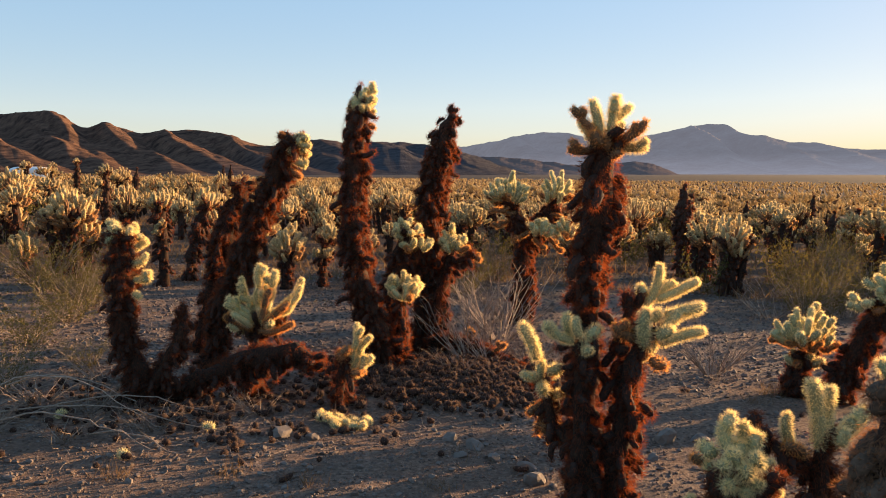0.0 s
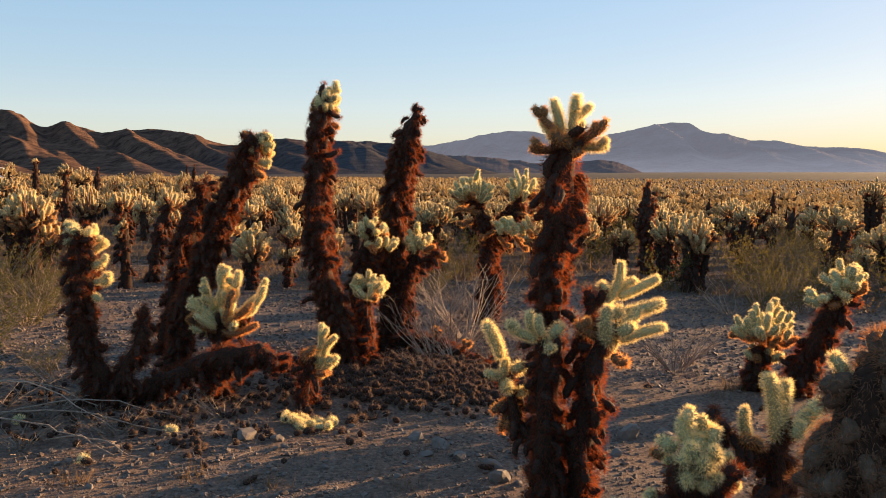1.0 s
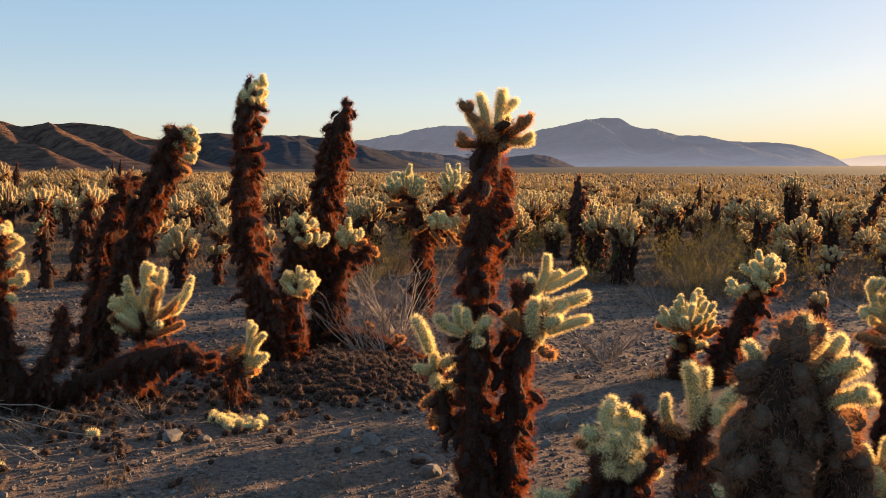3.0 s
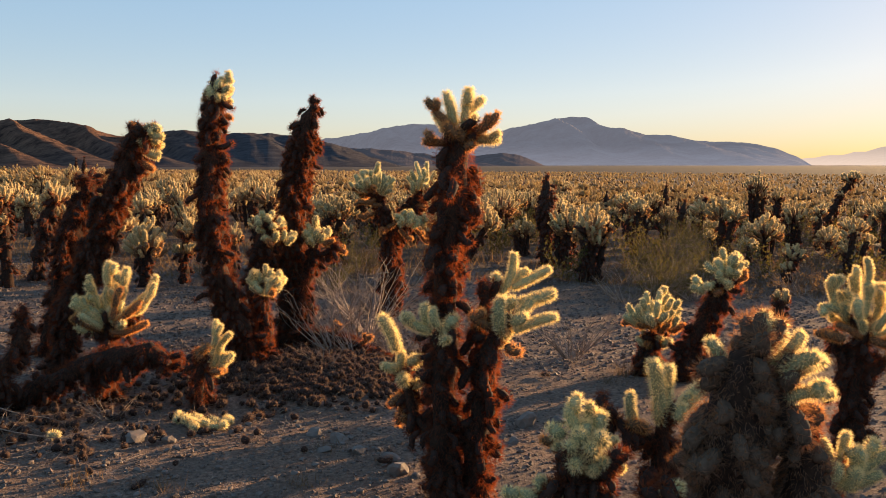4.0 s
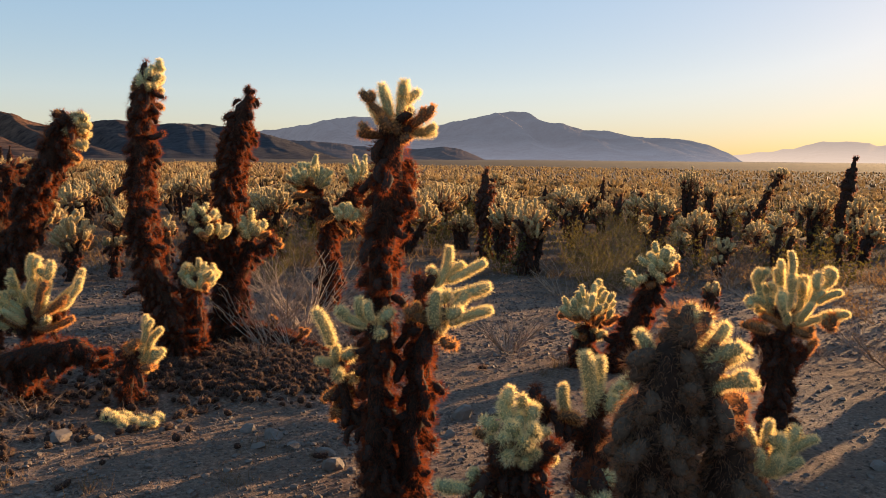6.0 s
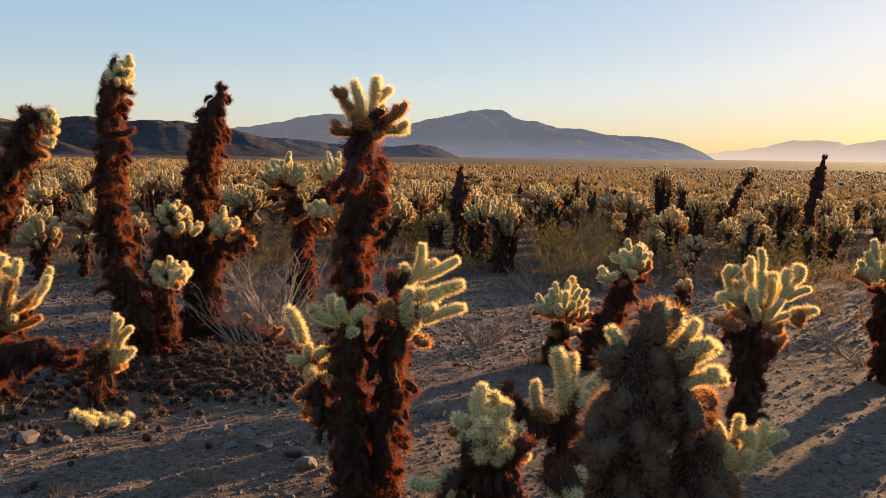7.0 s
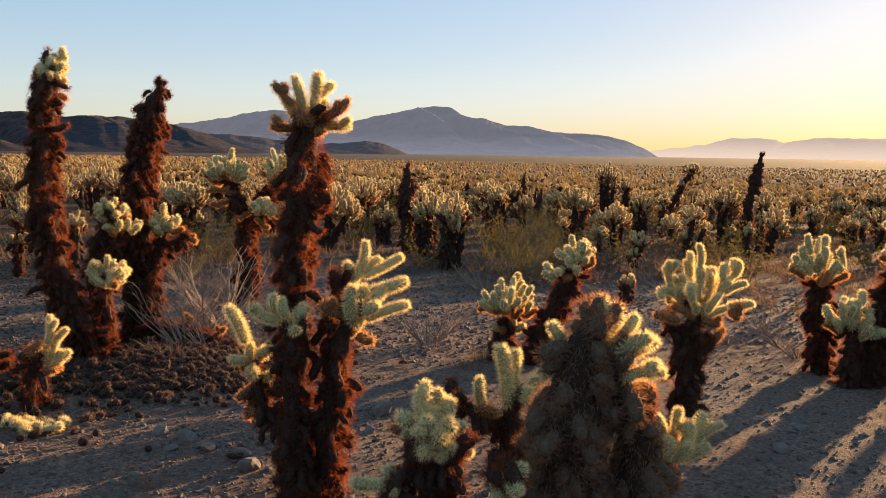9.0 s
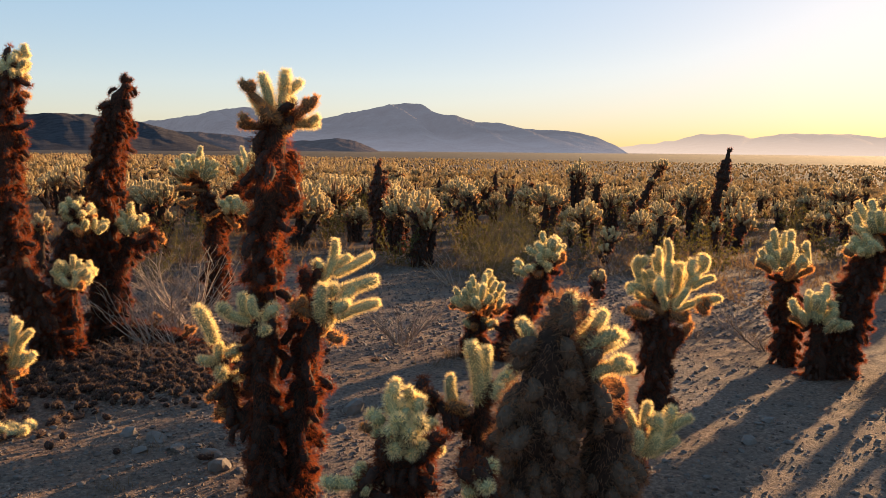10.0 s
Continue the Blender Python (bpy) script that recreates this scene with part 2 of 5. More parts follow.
def build_range(name, profile, crest, depth, material, label, spur, seed, rows=40, steps=360, low=-0.45):
    """A mountain range: crest line by bearing and height angle (degrees), with spurs and gullies running down from it."""
    a0, a1 = profile[0][0], profile[-1][0]
    V = []
    for i in range(steps + 1):
        az = a0 + (a1 - a0) * i / steps
        fade = min(1.0, (az - a0) / 2.0, (a1 - az) / 2.0)
        el = at_profile(profile, az) + 0.07 * fade * noise.noise(Vector((az * 1.3, seed, 0))) + 0.03 * noise.noise(Vector((az * 5, seed, 2)))
        top = 1.58 + crest * math.tan(radians(el))
        foot = 1.58 + crest * math.tan(radians(low))
        for j in range(rows + 1):
            s = j / rows
            if s <= 0.75:
                u = s / 0.75
                d = crest - depth * (1 - u)
                c = (az + 6.5 * u) * spur
                k = 1 - 3.2 * noise.noise(Vector((c, seed, u * 0.4))) ** 2 + 0.4 * noise.noise(Vector((c * 2.3 + u, seed + 4, u * 2)))
                k += 0.16 * noise.noise(Vector((c * 6, seed + 8, u * 6))) + 0.07 * noise.noise(Vector((c * 17, seed + 2, u * 15)))
                k = min(1.0, max(0.0, k))
                h = min(u ** 1.4 * (0.55 + 0.8 * k) * (1 - u ** 6) + u ** 6, 0.84 + 0.16 * u)
                z = foot + (top - foot) * h - (4 if j == 0 else 0)
            else:
                u = (s - 0.75) / 0.25
                d = crest + depth * 0.5 * u
                z = top - (top - foot) * u
            a = radians(az)
            V.append((d * math.sin(a), d * math.cos(a), z))
    n = rows + 1
    F = [(i * n + j, (i + 1) * n + j, (i + 1) * n + j + 1, i * n + j + 1) for i in range(steps) for j in range(rows)]
    return tagged(new(name, mesh_of(name, V, F, [material], smooth=True)), label, "mountains", kind="structure")


HILL_NEAR = hill_material("brown_rocky_hills", (0.040, 0.026, 0.022), (0.20, 0.112, 0.075), 0.035, (0.4, 0.4, 0.5), 0.0, 0.8, True)
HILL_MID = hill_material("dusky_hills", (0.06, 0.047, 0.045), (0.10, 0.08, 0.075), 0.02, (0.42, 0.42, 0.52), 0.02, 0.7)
HILL_FAR = hill_material("blue_haze_mountain", (0.038, 0.034, 0.034), (0.13, 0.112, 0.102), 0.007, (0.47, 0.46, 0.55), 0.115, 1.0)
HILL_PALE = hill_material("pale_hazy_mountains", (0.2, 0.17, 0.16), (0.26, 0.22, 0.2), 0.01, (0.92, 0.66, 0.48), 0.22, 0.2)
build_range("backdrop_range_west", [(-60, 2.2), (-48, 2.9), (-37, 2.65), (-33, 3.02), (-28.6, 3.34), (-27, 3.42), (-25.1, 3.3), (-23.8, 2.57), (-22.4, 2.82),
            (-20.3, 2.23), (-18.2, 2.56), (-16.7, 2.58), (-14.9, 2.26), (-12.2, 1.58), (-8.7, 1.92), (-6.4, 1.69), (-3.2, 1.86), (-0.8, 1.62), (2.9, 0.74), (6.9, -0.5)],
            2300, 1100, HILL_NEAR, "brown rocky desert hills with sunlit gullied flanks", 0.23, 3.0, 60, 460, -0.3)
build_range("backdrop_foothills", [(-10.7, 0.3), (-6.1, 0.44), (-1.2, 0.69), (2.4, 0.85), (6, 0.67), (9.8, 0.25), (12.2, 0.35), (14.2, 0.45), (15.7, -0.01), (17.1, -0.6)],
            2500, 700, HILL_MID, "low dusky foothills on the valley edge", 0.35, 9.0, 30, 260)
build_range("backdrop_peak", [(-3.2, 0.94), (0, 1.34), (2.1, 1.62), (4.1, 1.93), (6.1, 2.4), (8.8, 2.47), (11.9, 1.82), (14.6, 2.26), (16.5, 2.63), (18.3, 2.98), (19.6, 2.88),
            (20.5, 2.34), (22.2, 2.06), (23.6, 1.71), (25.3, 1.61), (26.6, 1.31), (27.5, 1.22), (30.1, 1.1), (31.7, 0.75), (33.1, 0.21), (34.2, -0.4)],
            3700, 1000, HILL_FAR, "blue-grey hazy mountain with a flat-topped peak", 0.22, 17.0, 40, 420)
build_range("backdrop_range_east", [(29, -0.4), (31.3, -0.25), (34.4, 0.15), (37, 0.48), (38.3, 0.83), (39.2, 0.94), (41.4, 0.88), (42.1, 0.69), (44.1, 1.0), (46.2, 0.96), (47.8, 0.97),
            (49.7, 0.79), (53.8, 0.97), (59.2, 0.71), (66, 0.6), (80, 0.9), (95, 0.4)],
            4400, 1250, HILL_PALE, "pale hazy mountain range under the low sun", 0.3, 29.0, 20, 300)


# ---- cholla pieces ----
def joint_arrays(L, r, rows, cols, per, slen, sw, rng, rings=12, seg=12, bend=0.08, mats=(0, 1)):
    """A stem joint: a rounded, slightly bent finger whose areoles bear straight spines."""
    def centre(t):
        return np.stack([bend * L * np.sin(np.pi * t), 0 * t, L * t], -1)

    def rad(t):
        q = np.clip(np.minimum(t * L / r, (1 - t) * L / r), 0, 1)
        return r * np.sqrt(np.clip(1 - (1 - q) ** 2, 0.0, 1)) * (0.9 + 0.1 * np.sin(np.pi * t)) + 1e-4
    e = np.linspace(0, 1, rings)
    ts = 0.5 - 0.5 * np.cos(np.pi * e) * (1 - 0.0)
    ang = np.arange(seg) / seg * 2 * np.pi
    c, rr = centre(ts), rad(ts)
    bumpy = 1 + 0.06 * np.cos(ang[None, :] * (seg // 2) + np.arange(rings)[:, None] * np.pi)
    V = np.stack([c[:, None, 0] + rr[:, None] * np.cos(ang) * bumpy, c[:, None, 1] + rr[:, None] * np.sin(ang) * bumpy, c[:, None, 2] + 0 * bumpy], -1).reshape(-1, 3)
    i, j = np.meshgrid(np.arange(rings - 1), np.arange(seg), indexing="ij")
    a, b = i * seg + j, i * seg + (j + 1) % seg
    F = np.concatenate([np.stack([a, b, b + seg], -1).reshape(-1, 3), np.stack([a, b + seg, a + seg], -1).reshape(-1, 3)])
    M = np.full(len(F), mats[0])
    if per:
        k = np.arange(rows * cols)
        t = (k // cols + 0.5) / rows
        t = np.concatenate([t, np.full(cols, 0.985)])
        k = np.arange(len(t))
        th = 2 * np.pi * ((k % cols) + 0.5 * ((k // cols) % 2)) / cols
        t = np.clip(t + rng.normal(0, 0.22 / rows, len(t)), 0.01, 0.99)
        th = th + rng.normal(0, 0.9 / cols, len(th))
        t, th = np.repeat(t, per), np.repeat(th, per)
        cc, rr = centre(t), rad(t)
        ax = np.clip((t * L - (L - r)) / r, 0, 1) - np.clip((r - t * L) / r, 0, 1) * 0.6
        nrm = np.stack([np.cos(th), np.sin(th), ax * 1.2], -1)
        nrm /= np.linalg.norm(nrm, axis=1, keepdims=True)
        base = cc + np.stack([rr * np.cos(th), rr * np.sin(th), 0 * rr], -1)
        way = nrm + rng.normal(0, 0.42, nrm.shape)
        way /= np.linalg.norm(way, axis=1, keepdims=True)
        side = np.cross(way, rng.normal(0, 1, way.shape))
        side /= np.linalg.norm(side, axis=1, keepdims=True)
        ln = slen * rng.uniform(0.65, 1.15, (len(t), 1))
        P3 = np.stack([base - side * sw / 2, base + side * sw / 2, base + way * ln], 1).reshape(-1, 3)
        F2 = np.arange(len(P3)).reshape(-1, 3) + len(V)
        V, F, M = np.concatenate([V, P3]), np.concatenate([F, F2]), np.concatenate([M, np.full(len(F2), mats[1])])
    return V, F, M


RNG = np.random.default_rng(7)
LENGTHS = (0.06, 0.10, 0.15, 0.21)


def joint_set(r, per_cm, cols, per, slen, sw, rings, seg, mats, name, copies=3):
    out = {}
    for L in LENGTHS:
        out[L] = []
        for _ in range(copies):
            V, F, M = joint_arrays(L, r, max(3, int(L * 100 * per_cm)), cols, per, slen, sw, RNG, rings, seg, RNG.uniform(-0.13, 0.13))
            out[L].append(mesh_of(name, V, F, mats, M, True))
    return out


NEAR_JOINTS = joint_set(0.0185, 1.15, 11, 11, 0.0195, 0.0010, 9, 10, [M_SKIN, M_SPINE], "stem_joint")
MID_JOINTS = joint_set(0.0225, 0.7, 9, 4, 0.019, 0.0026, 6, 8, [M_SKIN, M_SPINE], "stem_joint")
RUSSET_JOINTS = joint_set(0.0185, 0.95, 10, 7, 0.020, 0.0014, 8, 9, [M_BROWN, M_BROWNSPINE], "stem_joint")
DEAD_ARRAYS = [joint_arrays(L, 0.0165, int(L * 62), 7, 8, 0.0245, 0.0013, RNG, 5, 6, RNG.uniform(-0.25, 0.25)) for L in (0.055, 0.065, 0.08, 0.10)]
SHAGGY_ARRAYS = [joint_arrays(L, 0.023, int(L * 65), 9, 9, 0.024, 0.0013, RNG, 6, 8, RNG.uniform(-0.25, 0.25)) for L in (0.055, 0.065, 0.075, 0.09)]
SPARSE_ARRAYS = [joint_arrays(L, 0.026, 3, 6, 3, 0.030, 0.0040, RNG, 4, 5, RNG.uniform(-0.2, 0.2)) for L in (0.07, 0.08, 0.095, 0.11)]
DEAD_JOINTS = [mesh_of("dead_joint", V, F, [M_DEAD, M_DEADSPINE], M, True) for V, F, M in DEAD_ARRAYS]

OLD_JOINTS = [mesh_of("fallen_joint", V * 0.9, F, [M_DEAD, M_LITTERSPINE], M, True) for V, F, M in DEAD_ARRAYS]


def tube(points, seg=10, rough=0.25, seed=0.0):
    """A knotty tube through points (x, y, z, radius)."""
    pts = []
    for a, b in zip(points, points[1:]):
        n = max(2, int((Vector(b[:3]) - Vector(a[:3])).length / 0.05))
        pts += [tuple(a[k] + (b[k] - a[k]) * i / n for k in range(4)) for i in range(n)]
    pts.append(tuple(points[-1]))
    V, F = [], []
    for i, p in enumerate(pts):
        q0, q1 = Vector(pts[max(0, i - 1)][:3]), Vector(pts[min(len(pts) - 1, i + 1)][:3])
        d = (q1 - q0).normalized()
        u = d.orthogonal().normalized() if abs(d.z) < 0.9 else (Vector((1, 0, 0)) - d * d.x).normalized()
        v = d.cross(u)
        for j in range(seg):
            a = 2 * math.pi * j / seg
            w = u * math.cos(a) + v * math.sin(a)
            k = p[3] * (0.74 + rough * 1.6 * noise.noise(Vector(p[:3]) * 14 + w * 1.3 + Vector((seed, 0, 0))))
            V.append(tuple(Vector(p[:3]) + w * k))
    for i in range(len(pts) - 1):
        for j in range(seg):
            a, b = i * seg + j, i * seg + (j + 1) % seg
            F += [(a, b, b + seg), (a, b + seg, a + seg)]
    V.append(tuple(Vector(pts[-1][:3])))
    F += [((len(pts) - 1) * seg + j, (len(pts) - 1) * seg + (j + 1) % seg, len(V) - 1) for j in range(seg)]
    return np.array(V), np.array(F), np.zeros(len(F), dtype=int)


def dead_poses(points, per_metre, rng):
    """Where dead joints hang on a stem, pointing out and down."""
    out = []
    for a, b in zip(points, points[1:]):
        A, B = Vector(a[:3]), Vector(b[:3])
        for _ in range(max(1, int((B - A).length * per_metre * max(0.5, (a[3] + b[3]) / 0.14) * (1.7 if a[3] + b[3] > 0.19 else 1.0)))):
            f = rng.random()
            p, r = A.lerp(B, f), a[3] + (b[3] - a[3]) * f
            if p.z < 0.06 and rng.random() < 0.7:
                continue
            th = rng.uniform(0, 2 * math.pi)
            axis = (B - A).normalized()
            u = axis.orthogonal().normalized()
            side = u * math.cos(th) + axis.cross(u) * math.sin(th)
            way = (side + Vector((0, 0, rng.uniform(-2.6, -0.5))) + Vector(rng.normal(0, 0.3, 3))).normalized()
            foot = p + side * r * rng.uniform(0.5, 0.85)
            out.append((foot, foot + way * rng.uniform(0.05, 0.095), rng.uniform(0, 6.28)))
    return out


def fuzz(points, rng, per_area=7000, slen=0.024, sw=0.0019):
    """Matted dead spines that cover a stem."""
    out = []
    for a, b in zip(points, points[1:]):
        A, B = np.array(a[:3]), np.array(b[:3])
        n = int(np.linalg.norm(B - A) * 3.14 * (a[3] + b[3]) * per_area)
        f = rng.random((n, 1))
        axis = (B - A) / max(np.linalg.norm(B - A), 1e-6)
        side = rng.normal(0, 1, (n, 3))
        side -= (side @ axis)[:, None] * axis
        side /= np.linalg.norm(side, axis=1, keepdims=True)
        base = A + (B - A) * f + side * (a[3] + (b[3] - a[3]) * f) * rng.uniform(0.7, 1.15, (n, 1))
        way = side + rng.normal(0, 0.5, (n, 3)) + np.array((0, 0, -0.75))
        way /= np.linalg.norm(way, axis=1, keepdims=True)
        flat = np.cross(way, rng.normal(0, 1, (n, 3)))
        flat /= np.linalg.norm(flat, axis=1, keepdims=True)
        tip = base + way * slen * rng.uniform(0.5, 1.3, (n, 1))
        out.append(np.stack([base - flat * sw / 2, base + flat * sw / 2, tip], 1).reshape(-1, 3))
    V = np.concatenate(out)
    F = np.arange(len(V)).reshape(-1, 3)
    return V, F, np.full(len(F), 2)


def lumpy(points, rng):
    """The same stem with a girth that swells and narrows where old joints cling."""
    out, at = [], rng.uniform(0, 99)
    for a, b in zip(points, points[1:]):
        n = max(1, int((Vector(b[:3]) - Vector(a[:3])).length / 0.09))
        for i in range(n):
            p = [a[k] + (b[k] - a[k]) * i / n for k in range(4)]
            k = noise.noise(Vector((at, p[2] * 8, p[0] * 5)))
            p[0] += 0.25 * p[3] * noise.noise(Vector((p[2] * 6, at, 0)))
            out.append((p[0], p[1], p[2], p[3] * (1 + 0.45 * k)))
    return out + [tuple(points[-1])]


def trunk_part(thing_ob, points, rng, loose=16, fixed=84, name="trunk", hair=15000, bits=DEAD_ARRAYS, mats=(M_BARK, M_DEAD, M_DEADSPINE)):
    points = lumpy(points, rng)
    items = [tube(points, rough=0.25 if points[0][3] < 0.12 else 0.14, seed=rng.uniform(0, 50)), fuzz(points, rng, hair)]
    for foot, tip, spin in dead_poses(points, fixed, rng):
        V, F, M = bits[int(rng.integers(4))]
        items.append(moved((V, F, M + 1), along(foot, tip, spin, 0.07)))
    end, r = Vector(points[-1][:3]), points[-1][3]
    for _ in range(12 if r > 0.045 else 5):
        way = Vector((rng.normal(), rng.normal(), rng.uniform(-0.9, 0.6) if r > 0.045 else 1.6)).normalized()
        V, F, M = bits[int(rng.integers(4))]
        items.append(moved((V, F, M + 1), along(end - Vector((0, 0, 0.02)), end + way * (r + 0.035), rng.uniform(0, 6), 0.07)))
    V, F, M = join_arrays(items)
    t = part(name, mesh_of(name, V, F, mats, M, True), thing_ob, "dark shaggy trunk hung with dead brown joints")
    if loose:
        for foot, tip, spin in dead_poses(points, loose, rng):
            part("dead_joint", DEAD_JOINTS[int(rng.integers(4))], t, "", along(foot, tip, spin, 0.07))
    return t


def live_joint(thing_ob, a, b, rng, sets):
    d = (Vector(b) - Vector(a)).length
    L = min(LENGTHS, key=lambda q: abs(q - d))
    part("stem_joint", sets[L][int(rng.integers(3))], thing_ob, "", along(a, b, rng.uniform(0, 6.28), L))


def budding(thing_ob, a, b, rng, sets, chance):
    """A joint with one or two short joints budding from its upper part."""
    live_joint(thing_ob, a, b, rng, sets)
    A, B = Vector(a), Vector(b)
    d = B - A
    for _ in range(2):
        if d.length > 0.07 and rng.random() < chance:
            foot = A.lerp(B, rng.uniform(0.45, 0.85))
            way = (d.normalized() * 0.7 + Vector(rng.normal(0, 0.65, 3)) + Vector((0, 0, 0.45))).normalized()
            live_joint(thing_ob, foot, foot + way * rng.uniform(0.05, 0.085), rng, sets)


def arm(thing_ob, a, b, rng, sets, chance, whole):
    """A short arm is one joint; a long one is a chain of joints that turns upward."""
    A, B = Vector(a), Vector(b)
    d = B - A
    if d.length <= whole:
        budding(thing_ob, a, b, rng, sets, chance)
        return
    n = 2 if d.length < 0.24 else 3
    flat = Vector((d.x, d.y, 0))
    K = A + flat * rng.uniform(0.55, 0.8) + Vector((0, 0, d.z * rng.uniform(0.2, 0.45))) + Vector(rng.normal(0, 0.012, 3))

    def at(f):
        return A * (1 - f) ** 2 + K * 2 * f * (1 - f) + B * f * f
    way = d.normalized()
    for i in range(n):
        p, q = at(i / n), at((i + 1) / n)
        live_joint(thing_ob, p - (q - p).normalized() * 0.008, q, rng, sets)
        for _ in range(2):
            if i and rng.random() < chance:
                w = ((q - p).normalized() * 0.55 + Vector(rng.normal(0, 0.55, 3)) + Vector((0, 0, 0.5))).normalized()
                foot = p.lerp(q, rng.uniform(0.1, 0.7))
                live_joint(thing_ob, foot, foot + w * rng.uniform(0.06, 0.1), rng, sets)


HERO_SEED = [100]


def hero(x, y, yaw, label, trunks, joints=(), near=True, old=False, name="cholla_cactus", group="cholla cacti", domes=(), longest=0.17):
    """One cholla near the path: stems as rows of (right, away, up, radius), joints from foot to tip (a seventh value: russet), domes of fingers."""
    HERO_SEED[0] += 1
    rng = np.random.default_rng(HERO_SEED[0])
    ob = thing(name, pose(x, y, ground_z(x, y), 0, 0, yaw), label, "cactus", group)
    for points in trunks:
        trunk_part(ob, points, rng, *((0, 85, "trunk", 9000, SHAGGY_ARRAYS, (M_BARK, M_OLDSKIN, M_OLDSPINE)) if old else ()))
    for j in joints:
        kind = NEAR_JOINTS if near else MID_JOINTS
        if len(j) > 6:
            kind = RUSSET_JOINTS
        kin = math.hypot(x, y) < 4.2
        arm(ob, j[:3], j[3:6], rng, kind, 0.1 if kin else 0.5, 0.26 if kin else 0.15)
    for cx, cy, cz, R, D, n in domes:
        for foot, tip, high, root in dome_fingers(cx, cy, cz, R, D, n, rng, longest):
            kind = RUSSET_JOINTS if high < 0.1 and rng.random() < 0.7 else MID_JOINTS
            live_joint(ob, foot, tip, rng, kind)
            if (foot - root).length > 0.05:
                live_joint(ob, root, foot, rng, RUSSET_JOINTS if high < 0.5 else kind)
            if rng.random() < 0.35:
                bud = tip.lerp(foot, 0.4)
                way = ((tip - foot).normalized() + Vector(rng.normal(0, 0.7, 3)) + Vector((0, 0, 0.4))).normalized()
                live_joint(ob, bud, bud + way * rng.uniform(0.05, 0.075), rng, kind)
    return ob


def dome_fingers(cx, cy, cz, R, D, n, rng, longest=0.19):
    """Fingers (foot, tip, height from 0 to 1) that stand out from a rounded crown: D high over its neck, R wide."""
    out = []
    neck = Vector((cx, cy, cz))
    for i in range(n):
        z = 1 - (i + 0.5) / n * 1.12
        th = i * 2.39996 + rng.uniform(-0.35, 0.35)
        flat = math.sqrt(max(0.0, 1 - z * z))
        k = rng.uniform(0.82, 1.08) * (0.9 + 0.3 * noise.noise(Vector((math.cos(th) * 1.6, math.sin(th) * 1.6, z * 1.6 + cx * 9 + cz * 5))))
        tip = neck + Vector((flat * math.cos(th) * R * k, flat * math.sin(th) * R * k, D * (0.22 + 0.78 * max(z, -0.25) * k)))
        root = neck + Vector((flat * math.cos(th), flat * math.sin(th), 0)) * R * 0.3 + Vector((0, 0, D * (0.1 + 0.12 * max(z, 0))))
        way = ((tip - root).normalized() + Vector((0, 0, 0.2)) + Vector(rng.normal(0, 0.2, 3))).normalized()
        length = min((tip - root).length * 1.05, longest * rng.uniform(0.7, 1.1))
        out.append((tip - way * length, tip, max(z, 0.0), root))
    return out


def finger_arrays(r, rows, cols, per, slen, sw, rings, seg):
    return [joint_arrays(0.14, r, rows, cols, per, slen, sw, RNG, rings, seg, RNG.uniform(-0.1, 0.1)) for _ in range(4)]


# fingers of crowns, from those seen well to those far off
TIERS = (finger_arrays(0.023, 7, 7, 2, 0.021, 0.0034, 5, 7), finger_arrays(0.025, 4, 6, 2, 0.023, 0.0060, 5, 6), finger_arrays(0.028, 3, 5, 1, 0.026, 0.0105, 4, 5))
INNER = joint_arrays(0.14, 0.022, 1, 1, 0, 0, 0, RNG, 4, 5)


def dome_items(cx, cy, cz, R, D, n, rng, tier, russet=0.26):
    """Arrays of a whole crown; materials: 0, 1 green skin and spines, 2, 3 brown ones."""
    items = []
    for foot, tip, high, root in dome_fingers(cx, cy, cz, R, D, n, rng):
        V, F, M = TIERS[tier][int(rng.integers(4))]
        brown = 2 if high < russet and rng.random() < 0.8 else 0
        items.append(moved((V, F, M + brown), along(foot, tip, rng.uniform(0, 6.28), 0.14)))
        if (foot - root).length > 0.05 and rng.random() < 0.6:
            V2, F2, M2 = INNER
            items.append(moved((V2, F2, M2 + 2), along(root, foot, rng.uniform(0, 6.28), 0.14)))
        if rng.random() < 0.3:
            bud = tip.lerp(foot, 0.4)
            way = ((tip - foot).normalized() + Vector(rng.normal(0, 0.7, 3)) + Vector((0, 0, 0.4))).normalized()
            items.append(moved((V, F, M + brown), along(bud, bud + way * rng.uniform(0.06, 0.09), rng.uniform(0, 6.28), 0.14)))
    return items


CROWN_MATS = [M_FIELDSKIN, M_FIELD, M_BROWN, M_BROWNSPINE]


